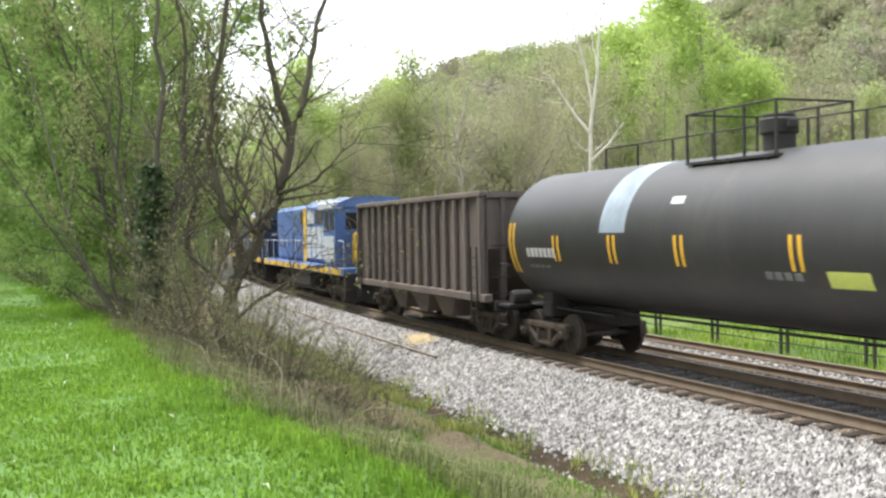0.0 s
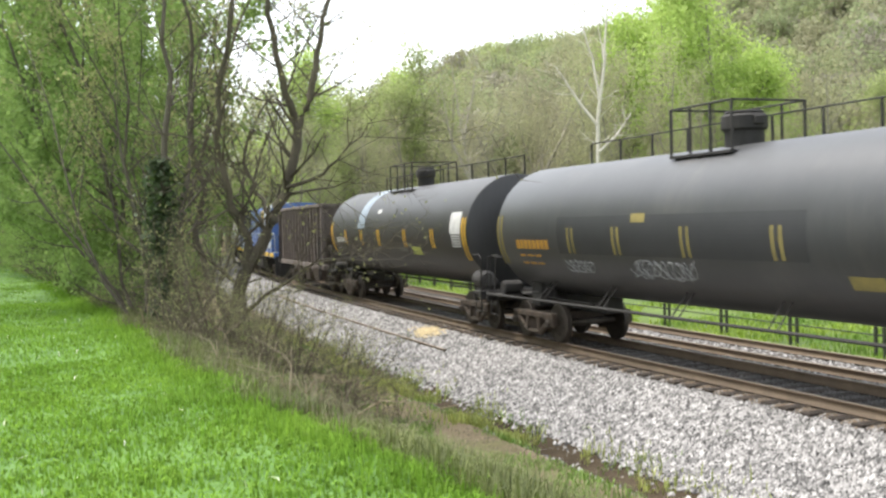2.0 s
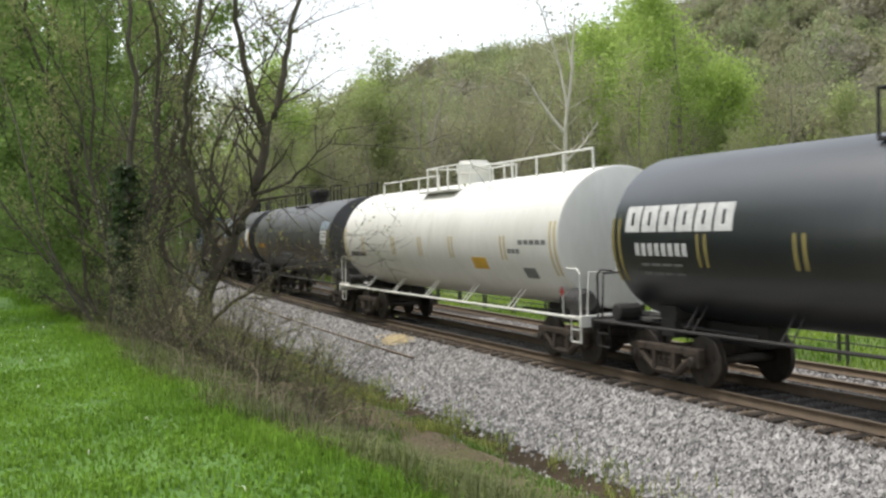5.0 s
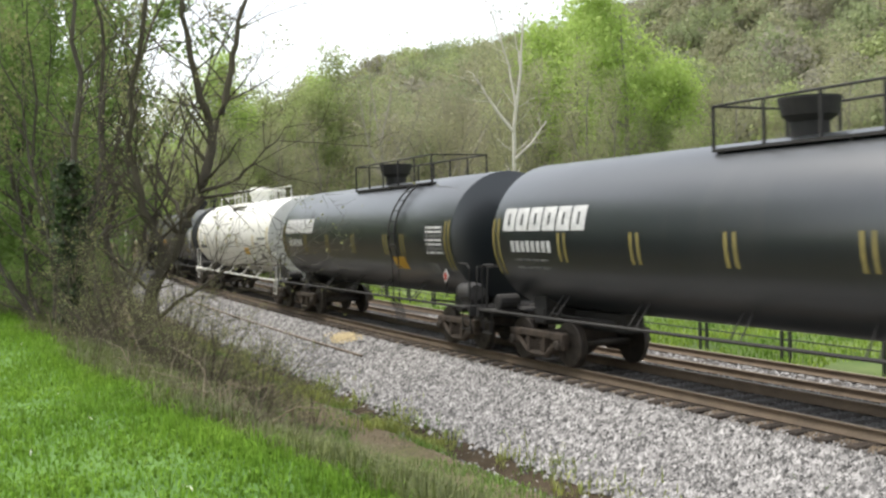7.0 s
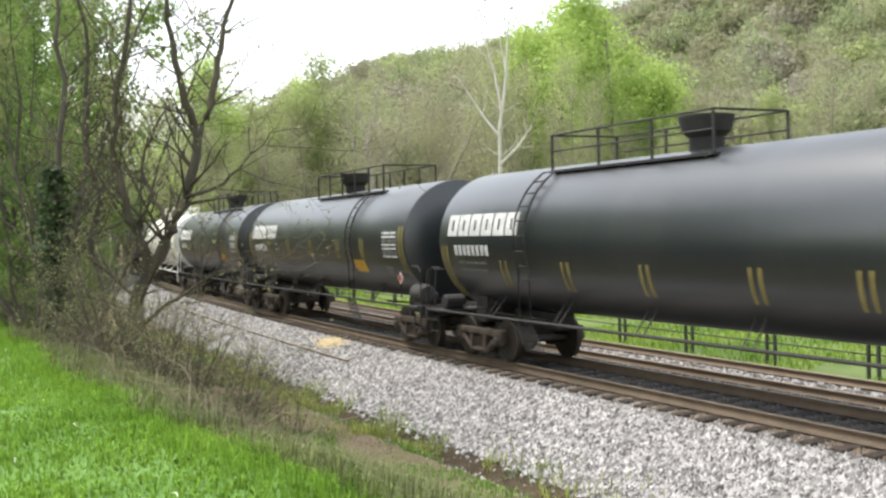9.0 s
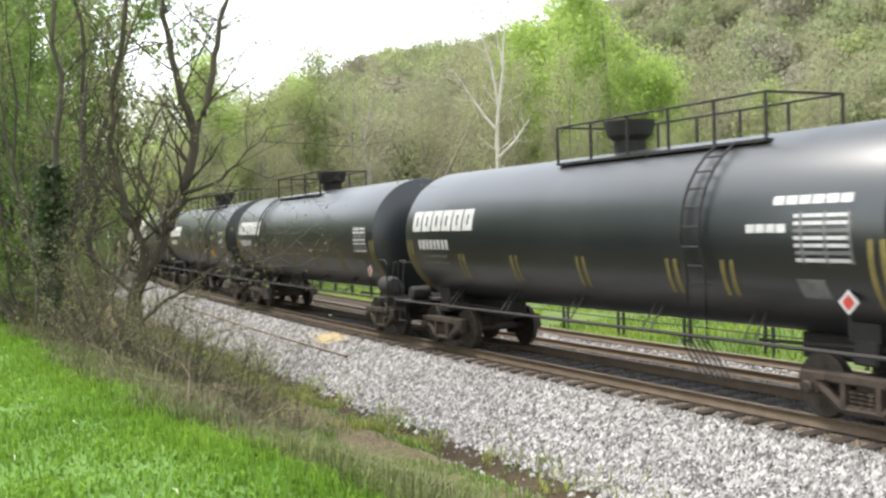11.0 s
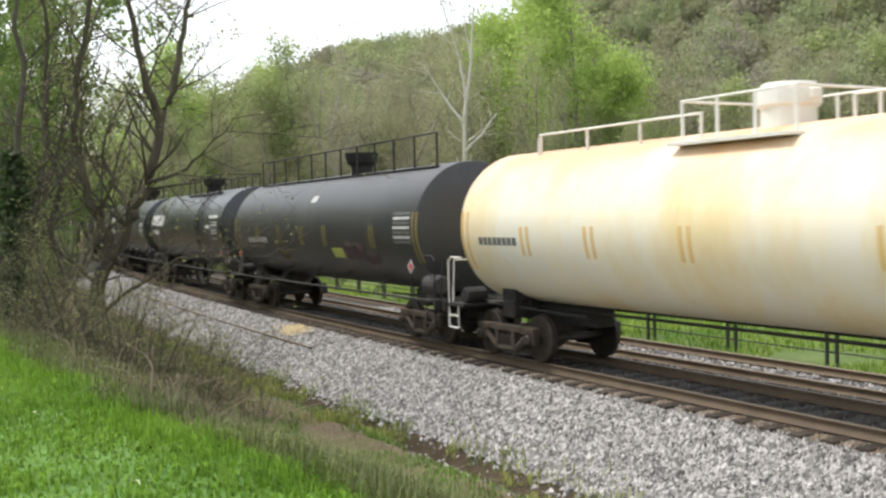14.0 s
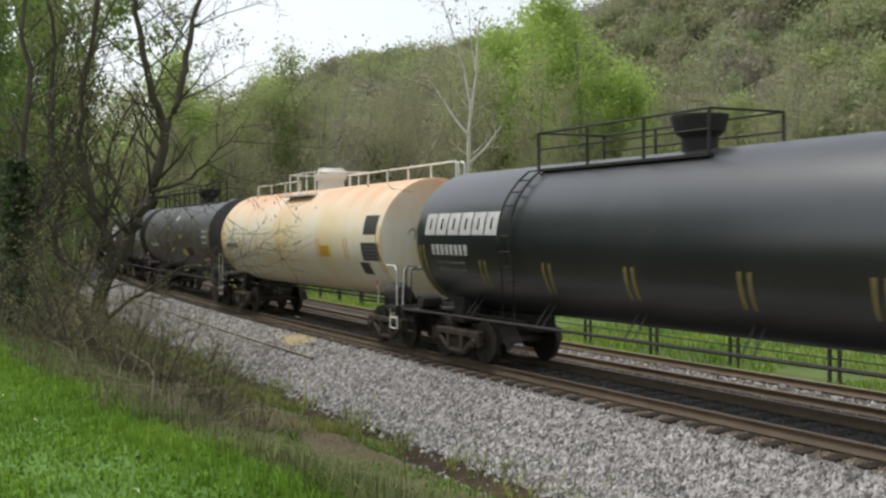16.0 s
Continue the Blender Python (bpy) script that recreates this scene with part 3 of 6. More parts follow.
def end_gear(car, half, paint, sgn, rails=True, deck=None):
    """Stub sill, end platform, bolster, saddle, brake gear and hand rails at one end."""
    x = sgn * half
    bm = bmesh.new()
    box(bm, min(x * 0.60, x + sgn * 0.72), max(x * 0.60, x + sgn * 0.72), -0.22, 0.22, 0.72, 1.10, 0.02)
    tx = sgn * (half - 1.1)
    box(bm, tx - 0.22, tx + 0.22, -0.95, 0.95, 0.82, 1.16, 0.03)
    for k in (-1, 1):
        box(bm, tx - 0.3, tx + 0.3, k * 0.55 - 0.04, k * 0.55 + 0.04, 1.0, 1.5, 0.0)
    part("stub_sill", bm, M_UNDER, car)
    bm = bmesh.new()
    box(bm, min(x - sgn * 0.15, x + sgn * 0.62), max(x - sgn * 0.15, x + sgn * 0.62), -1.45, 1.45, 1.00, 1.06, 0.0)
    box(bm, min(x + sgn * 0.56, x + sgn * 0.64), max(x + sgn * 0.56, x + sgn * 0.64), -1.5, 1.5, 0.86, 1.10, 0.015)
    part("end_platform", bm, deck or M_UNDER, car)
    coupler(car, x + sgn * 0.95, sgn)
    if rails:
        for y in (-1.42, 1.42):
            part("hand_rail", tubed([(x + sgn * 0.5, y, 0.55), (x + sgn * 0.5, y, 1.92), (x + sgn * 0.38, y, 2.02), (x - sgn * 0.05, y, 2.02)], 0.022, 6), paint, car)
        part("end_rail", tubed([(x + sgn * 0.55, -1.3, 1.06), (x + sgn * 0.55, -1.25, 1.95), (x + sgn * 0.55, 1.25, 1.95), (x + sgn * 0.55, 1.3, 1.06)], 0.022, 6), paint, car)
        for y in (-1.42, 1.42):
            bm = bmesh.new()
            tube(bm, [(x + sgn * 0.5, y, 0.55), (x + sgn * 0.1, y, 0.55), (x + sgn * 0.1, y, 1.05)], 0.02, 6)
            tube(bm, [(x + sgn * 0.5, y, 0.80), (x + sgn * 0.1, y, 0.80)], 0.02, 6)
            part("sill_step", bm, paint, car)
    bm = bmesh.new()
    disc(bm, "y", (x + sgn * 0.05, 1.05, 1.22), 0.17, 0.5, 12, 0.03)
    tube(bm, [(x + sgn * 0.05, 0.9, 1.22), (x - sgn * 0.2, 0.85, 1.06), (x * 0.55, 0.7, 0.98)], 0.03, 6)
    part("brake_cylinder", bm, M_UNDER, car)
    if sgn < 0:
        bm = bmesh.new()
        disc(bm, "x", (x - 0.05, 1.18, 1.36), 0.23, 0.62, 18, 0.05)
        for k in (-0.16, 0.0, 0.16):
            disc(bm, "x", (x - 0.05 + k, 1.18, 1.36), 0.243, 0.03, 18)
        box(bm, x - 0.25, x + 0.15, 1.05, 1.31, 1.05, 1.16)
        part("air_drum", bm, M_DRUM, car, "dusty grey ribbed air drum")
    # saddles that carry the tank
    for k in (-1, 1):
        bm = bmesh.new()
        vs = [bm.verts.new(v) for v in ((tx - 0.25, k * 0.3, 1.15), (tx + 0.25, k * 0.3, 1.15), (tx + 0.25, k * 0.92, 1.15), (tx - 0.25, k * 0.92, 1.15),
                                        (tx - 0.25, k * 0.3, 1.2), (tx + 0.25, k * 0.3, 1.2), (tx + 0.25, k * 0.92, 1.40), (tx - 0.25, k * 0.92, 1.40))]
        for q in ((0, 1, 2, 3), (4, 7, 6, 5), (0, 4, 5, 1), (1, 5, 6, 2), (2, 6, 7, 3), (3, 7, 4, 0)):
            bm.faces.new([vs[i] for i in q])
        bmesh.ops.recalc_face_normals(bm, faces=bm.faces)
        part("saddle", bm, M_UNDER, car)


def logo_block(car, u0, u1, z0, z1, material, dark):
    """The maker's mark as plain blocks: upright bars with dark gaps, never letters."""
    n = 6
    w = (u1 - u0) / n
    h = z1 - z0
    for i in range(n):
        a = u0 + i * w
        shell_patch(car, "logo_block", a, a + w * 0.88, z0, z1, material)
        shell_patch(car, "logo_gap", a + w * 0.38, a + w * 0.52, z0 + h * 0.25, z0 + h * 0.75, dark, lift=0.009)


def scrawl(car, u0, u1, z0, z1, material, label, seed, loops=9, r=0.011):
    """One looping sprayed line and a second one across it, laid on the tank's side."""
    rnd = random.Random(seed)
    for pas in range(2):
        pts = []
        n = loops * 10
        lift = [rnd.uniform(0.6, 1.0) for _ in range(loops + 1)]
        for i in range(n + 1):
            q = 2 * math.pi * i / 10 + pas * 1.3
            amp = lift[min(loops, i // 10)]
            u = u0 + (u1 - u0) * i / n + 0.55 * (u1 - u0) / loops * math.cos(q)
            z = (z0 + z1) / 2 + (z1 - z0) / 2 * amp * math.sin(q * (1 if pas == 0 else 0.63))
            pts.append((u, on_shell(u, z, 0.002), z))
        part("graffiti", tubed(pts, r, 4), material, car, label)


def placard(car, u, z, paint):
    y = on_shell(0, z) + 0.10
    bm = bmesh.new()
    r = 0.17
    vs = [bm.verts.new((u + dx * r, y + dy, z + dz * r)) for dy in (0, 0.012) for dx, dz in ((0, -1), (1, 0), (0, 1), (-1, 0))]
    for q in ((3, 2, 1, 0), (4, 5, 6, 7), (0, 1, 5, 4), (1, 2, 6, 5), (2, 3, 7, 6), (3, 0, 4, 7)):
        bm.faces.new([vs[i] for i in q])
    pl = part("placard", bm, M_MARK, car, "white and red diamond placard")
    bm = bmesh.new()
    r = 0.11
    vs = [bm.verts.new((u + dx * r, y + dy, z + dz * r)) for dy in (0.013, 0.018) for dx, dz in ((0, -1), (1, 0), (0, 1), (-1, 0))]
    for q in ((3, 2, 1, 0), (4, 5, 6, 7), (0, 1, 5, 4), (1, 2, 6, 5), (2, 3, 7, 6), (3, 0, 4, 7)):
        bm.faces.new([vs[i] for i in q])
    part("placard_print", bm, M_RED, pl)
    part("placard_bracket", tubed([(u, y - 0.01, z - 0.5), (u, y - 0.01, z + 0.26)], 0.02, 5), paint, car)


def tank_car(length, paint, label, kind):
    """A four-axle tank car of the given tank length with the fittings of its kind."""
    car = new("tank_car")
    tagged(car, label, "tank car", "cars of the freight train")
    half = length / 2
    tank_shell(length, paint, car)
    light = kind in ("white", "cream")
    trim = M_WHITE if light else M_UNDER
    f = half
    for sgn in (-1, 1):
        end_gear(car, half, trim, sgn, deck=M_WHITE if kind == "white" else M_UNDER)
    for sgn in (-1, 1):
        truck(car, sgn * (half - 1.1))
    top = Z_TANK + R_TANK
    manway(car, trim if light else M_UNDER, {"navy": 0.05, "slant": 0.05, "ladder": 0.1, "full": -0.6}.get(kind, 0.0), "drum" if kind in ("band", "repaint", "white", "cream") else "bowl",
           {"band": 0.33, "repaint": 0.42, "full": 0.40}.get(kind, 0.48))
    # side sill pipe along the car
    if kind not in ("band", "cream"):
        part("side_rail", tubed([(-half - 0.5, 1.50, 1.05), (half + 0.5, 1.50, 1.05)], 0.032, 6), trim, car)
        part("side_rail", tubed([(-half - 0.5, -1.50, 1.05), (half + 0.5, -1.50, 1.05)], 0.032, 6), trim, car)
        for k in range(5):
            x = -half + 2.6 + (length - 5.2) * k / 4
            for q in (0, 0.22):
                part("rail_bracket", tubed([(x + q, 1.50, 1.05), (x + q + 0.25, 0.98, 1.47)], 0.016, 5), trim, car)
    else:
        for q in (-1, 1):
            part("brake_pipe", tubed([(-half + 1, q * 0.35, 1.02), (half - 1, q * 0.35, 1.02)], 0.03, 6), M_UNDER, car)
    # walkway and railings on the tank's top
    deck_z = top - 0.18
    if kind in ("band", "navy", "slant", "ladder", "repaint"):
        wide = {"band": (-0.9, 1.6), "navy": (-4.4, 1.35), "slant": (-4.4, 1.35), "ladder": (-1.0, 3.8), "repaint": (-0.7, 1.2)}[kind]
        rise = 0.74 if kind in ("navy", "slant", "ladder") else 0.92
        for y in (-0.62, 0.62):
            part("walkway", boxed(wide[0], wide[1], y - 0.2, y + 0.2, deck_z, deck_z + 0.05), trim, car, "dark steel grating walkway")
            for x in np.linspace(wide[0] + 0.2, wide[1] - 0.2, 3):
                part("walkway_bracket", boxed(x - 0.03, x + 0.03, y - 0.18, y + 0.18, deck_z - 0.2, deck_z), trim, car)
            railing(car, trim, wide[0], wide[1], y * 1.26, deck_z, deck_z + rise, 6 if kind in ("navy", "slant") else 4, mid=kind == "ladder")
        for x in wide:
            part("cross_rail", tubed([(x, -0.78, deck_z + rise), (x, 0.78, deck_z + rise)], 0.022, 6), trim, car)
        if kind in ("band", "repaint"):
            railing(car, trim, -half + 1.2, half - 1.2, -0.62, top - 0.15, top + 0.55, 11, 0.018, False)
    if kind == "full":
        for y in (-0.5, 0.5):
            part("walkway", boxed(-half + 0.9, half - 0.7, y - 0.16, y + 0.16, top - 0.12, top - 0.08), trim, car, "dark steel grating walkway")
            if y > 0:
                railing(car, trim, -half + 0.9, half - 0.7, y * 1.2, top - 0.15, top + 0.68, 12, 0.022, False)
    if light:
        back, side_y = (-half + 0.4, 0.55) if kind == "white" else (-half - 0.35, -0.25)
        railing(car, trim, 1.3, half - 1.8, 0.55, top - 0.16, top + 0.28, 4, 0.024, False)
        railing(car, trim, back, -1.0, side_y, top - 0.16, top + 0.36, 6, 0.026, False)
        if kind == "cream":
            for k in (0.0, 0.16):   # the rail's end bends down past the head
                part("rail_end", tubed([(back + 0.05, side_y - k, top + 0.36), (back - 0.12, side_y - k, top + 0.31), (back - 0.16, side_y - k, top - 0.35)], 0.028, 6), trim, car)
            part("rail_foot", boxed(back - 0.22, back + 0.60, side_y - 0.24, side_y + 0.06, top - 0.40, top - 0.34), trim, car)
        part("rail_end", tubed([(half - 1.8, 0.55, top + 0.28), (half - 1.72, 0.55, top + 0.22), (half - 1.70, 0.55, top - 0.16)], 0.024, 6), trim, car)
        rise = 0.46
        for y in (-0.85, 0.85):
            railing(car, trim, -0.95, 1.4, y, top - 0.2, top + rise, 4, 0.020, False)
            part("walkway", boxed(-1.0, 1.5, y - 0.25, y + 0.25, top - 0.24, top - 0.19), trim, car)
        for x in (-0.95, 1.4):
            part("cross_rail", tubed([(x, -0.85, top + rise), (x, 0.85, top + rise)], 0.025, 6), trim, car)
    # ladder up the side
    if kind in ("ladder", "navy", "slant"):
        # bent ladder that follows the shell up to the walkway
        lx = 3.8 if kind == "ladder" else -3.6
        for k in (-0.21, 0.21):
            pts = [(lx + k, 1.5, 0.95)] + [(lx + k, (R_TANK + 0.09) * math.cos(a), Z_TANK + (R_TANK + 0.09) * math.sin(a)) for a in np.linspace(-0.35, 1.0, 9)]
            part("ladder_rail", tubed(pts, 0.022, 6), trim, car)
        for a in np.linspace(-0.5, 1.0, 9):
            y, z = (R_TANK + 0.09) * math.cos(a), Z_TANK + (R_TANK + 0.09) * math.sin(a)
            part("rung", tubed([(lx - 0.21, y, z), (lx + 0.21, y, z)], 0.016, 5), trim, car)
        for k in range(6):
            x = lx - 0.7 + 0.13 * k
            part("step_strut", tubed([(x, 1.48, 0.45), (x + 0.55, 1.48, 1.05)], 0.014, 5), trim, car)
    return car


def tank_marks(car, length, kind):
    f = length / 2
    mark = M_DARKMARK if kind == "white" else M_MARK
    st = M_YELLOW if kind == "band" else M_OCHRE
    z = 2.42
    if kind == "band":
        stripes(car, [f - 0.45, f - 2.65, f - 5.0, f - 7.3, f - 10.35, -f + 3.2, -f + 0.5], z, st)
        shell_patch(car, "painted_band", f - 5.5, f - 4.55, 2.75, Z_TANK + R_TANK - 0.004, M_BAND, "faded blue grey band round the shell", lift=0.003)
        text_bars(car, f - 2.6, f - 1.15, 2.22, 2.42, 7, M_MARK)
        text_bars(car, f - 2.2, f - 1.1, 1.98, 2.04, 4, M_MARKDIM)
        shell_patch(car, "stencil", f - 7.3, f - 6.9, 3.25, 3.38, M_MARK)
        text_bars(car, f - 10.4, f - 9.5, 2.0, 2.12, 4, M_MARKDIM)
        shell_patch(car, "label", f - 11.8, f - 10.95, 1.92, 2.16, M_LIME, "yellow green label")
        shell_patch(car, "panel", -f + 0.75, -f + 1.6, 2.55, 3.15, M_MARK, "white notice panel")
        for k in range(5):
            shell_patch(car, "panel_line", -f + 0.8, -f + 1.5, 2.2 + 0.07 * k, 2.235 + 0.07 * k, M_MARK)
    elif kind == "repaint":
        stripes(car, [f - 0.35, f - 4.0, f - 5.9, f - 8.3, f - 10.8, -f + 0.5], z, st)
        shell_patch(car, "repaint_patch", -f + 4.6, f - 3.4, 2.13, 2.92, M_PATCH, "dull dark repaint patch", lift=0.003)
        text_bars(car, f - 2.9, f - 1.2, 2.22, 2.42, 8, M_ORANGEMARK)
        text_bars(car, f - 2.4, f - 1.2, 2.04, 2.08, 3, M_ORANGEMARK)
        text_bars(car, f - 2.4, f - 1.2, 1.86, 1.90, 3, M_ORANGEMARK)
        shell_patch(car, "stencil", f - 7.0, f - 6.5, 2.78, 2.95, M_OCHRE)
        shell_patch(car, "label", -f + 3.2, -f + 3.9, 1.75, 1.95, M_OCHRE, "dusty yellow label")
        scrawl(car, f - 8.4, f - 6.3, 1.68, 2.08, M_GRAFFITI, "chalky white graffiti", 3)
        scrawl(car, f - 4.7, f - 3.6, 1.72, 2.0, M_GRAFFITI, "chalky white graffiti", 5, 5)
        shell_patch(car, "panel", -f + 0.55, -f + 1.75, 2.98, 3.28, M_BAND, "pale blue notice panel")
        shell_patch(car, "panel", -f + 0.75, -f + 1.65, 2.42, 2.94, M_MARK, "white notice panel")
        for k in range(3):
            text_bars(car, -f + 0.85, -f + 1.6, 2.52 + 0.15 * k, 2.58 + 0.15 * k, 5, M_MARKDIM, name="panel_line")
        shell_patch(car, "panel", -f + 1.2, -f + 1.8, 1.82, 2.22, M_MARK, "white notice panel")
        part("meter_box", boxed(-f + 0.75, -f + 1.2, 1.38, 1.56, 1.98, 2.32, bevel=0.02), M_MARKDIM, car, "grey metal box")
    elif kind == "white":
        stripes(car, [f - 0.3, f - 2.3, f - 5.3, f - 7.6, f - 9.9, f - 13.1, -f + 0.5], z, M_PALEOCHRE)
        text_bars(car, f - 2.4, f - 0.8, 2.08, 2.22, 9, M_DARKMARK)
        shell_patch(car, "label", f - 12.0, f - 11.15, 1.90, 2.18, M_YELLOW, "orange yellow label")
        text_bars(car, f - 13.95, f - 13.3, 2.3, 2.4, 3, M_MARKDIM)
        shell_patch(car, "panel", f - 14.5, f - 13.9, 1.75, 1.98, M_MARKDIM, "faded grey panel")
        text_bars(car, -f + 0.8, -f + 2.2, 2.5, 2.6, 5, M_MARKDIM)
        placard(car, -f + 0.8, 1.5, M_WHITE)
    elif kind == "cream":
        stripes(car, [f - 0.4, f - 2.6, f - 4.6, f - 7.0, f - 10.6, -f + 2.6, -f + 0.4], 2.38, M_STRAW)
        text_bars(car, f - 2.3, f - 0.9, 2.3, 2.45, 8, M_MARKDIM)
        shell_patch(car, "label", -f + 3.85, -f + 4.6, 2.15, 2.45, M_YELLOW, "yellow label")
        shell_patch(car, "panel", -f + 0.5, -f + 1.35, 2.75, 3.22, M_DARKMARK, "black notice panel")
        shell_patch(car, "panel", -f + 0.4, -f + 1.5, 2.1, 2.55, M_DARKMARK, "black notice panel")
        for k in range(4):
            shell_patch(car, "panel_line", -f + 0.5, -f + 1.4, 2.17 + 0.09 * k, 2.19 + 0.09 * k, M_MARKDIM, lift=0.01)
        shell_patch(car, "panel", -f + 1.2, -f + 1.8, 1.75, 2.05, M_DARKMARK, "black notice panel")
        placard(car, -f + 1.2, 1.55, M_WHITE)
        # loose dark scrawl across the rear head
        for k in range(9):
            a = 0.75 - 0.2 * k
            zz = 2.75 + 0.05 * k
            part("scrawl", tubed([(-f + 0.02 + 0.16 * (abs(a) / 1.5) ** 2 - 0.012, a + 0.09 * math.cos(q), zz + (0.13 + 0.04 * (k % 3)) * math.sin(q)) for q in np.linspace(0.3 * k, 0.3 * k + 4.2, 9)], 0.012, 4), M_DARKMARK, car)
    elif kind == "full":
        stripes(car, [f - 0.3, f - 2.8, f - 5.0, f - 7.0, f - 8.9, -f + 2.8, -f + 0.3], z, M_OCHRE)
        text_bars(car, f - 3.7, f - 1.7, 2.18, 2.34, 9, M_MARK)
        text_bars(car, f - 3.2, f - 1.6, 2.0, 2.04, 4, M_MARKDIM)
        shell_patch(car, "stencil", f - 7.9, f - 7.5, 3.35, 3.52, M_MARK)
        shell_patch(car, "worn_band", f - 7.5, f - 6.8, 2.7, 3.9, M_GREY, lift=0.003)
        shell_patch(car, "label", f - 10.1, f - 9.3, 1.85, 2.1, M_LIME, "yellow green label")
        scrawl(car, -f + 3.4, -f + 4.8, 1.78, 2.30, M_PINK, "faded pink graffiti", 8, 8)
        scrawl(car, -f + 2.6, -f + 3.5, 1.70, 2.05, M_PINK, "faded pink graffiti", 9, 5)
        scrawl(car, f - 5.4, f - 4.6, 1.62, 2.0, M_OCHRE, "faded yellow graffiti", 10, 3)
        for k in range(7):
            shell_patch(car, "panel_line", -f + 0.55, -f + 1.45, 2.28 + 0.11 * k, 2.34 + 0.11 * k, M_MARK if k % 2 else M_MARKDIM)
        placard(car, -f + 0.85, 1.75, M_UNDER)
        for k in (-0.12, 0.12):
            part("sign_post", tubed([(f - 0.75 + k, 1.46, 1.05), (f - 0.75 + k * 0.7, 1.46, 1.75)], 0.022, 5), M_MARKDIM, car)
        part("sign", boxed(f - 0.95, f - 0.55, 1.475, 1.49, 1.70, 1.86), M_SIGN, car, "small orange red sign plate")
    else:
        slant = -0.14 if kind in ("ladder", "slant") else 0.0
        low = 1.95 if kind in ("ladder", "slant") else z
        stripes(car, [f - 0.35, f - 2.9, f - 5.2, f - 7.6, f - 10.2, -f + 3.3, -f + 0.5], low, M_OCHRE, slant=slant)
        logo_block(car, f - 3.7, f - 0.6, 2.74, 3.20, M_MARK, M_NAVY)
        text_bars(car, f - 2.5, f - 0.9, 2.32, 2.54, 8, M_MARK, 0.35)
        text_bars(car, f - 2.3, f - 1.0, 2.14, 2.18, 4, M_MARKDIM)
        text_bars(car, f - 2.3, f - 1.0, 1.98, 2.02, 4, M_MARKDIM)
        if kind == "navy":
            shell_patch(car, "label", -f + 3.3, -f + 4.15, 1.80, 2.12, M_YELLOW, "yellow label")
        for k in range(7):
            shell_patch(car, "panel_line", -f + 0.75, -f + 1.75, 2.22 + 0.10 * k, 2.27 + 0.10 * k, M_MARK if k % 3 != 1 else M_MARKDIM)
        for k in range(3):
            shell_patch(car, "panel_line", -f + 0.75 + 0.42 * k, -f + 0.80 + 0.42 * k, 2.2, 2.9, M_MARKDIM, lift=0.008)
        shell_patch(car, "panel", -f + 1.35, -f + 1.85, 1.72, 1.98, M_MARKDIM, "grey notice panel")
        if kind == "slant":
            text_bars(car, -f + 0.75, -f + 2.2, 3.0, 3.12, 6, M_MARK, 0.15)
            text_bars(car, -f + 1.9, -f + 2.7, 2.62, 2.74, 4, M_MARK, 0.15)
        placard(car, -f + 1.0, 1.7, M_UNDER)


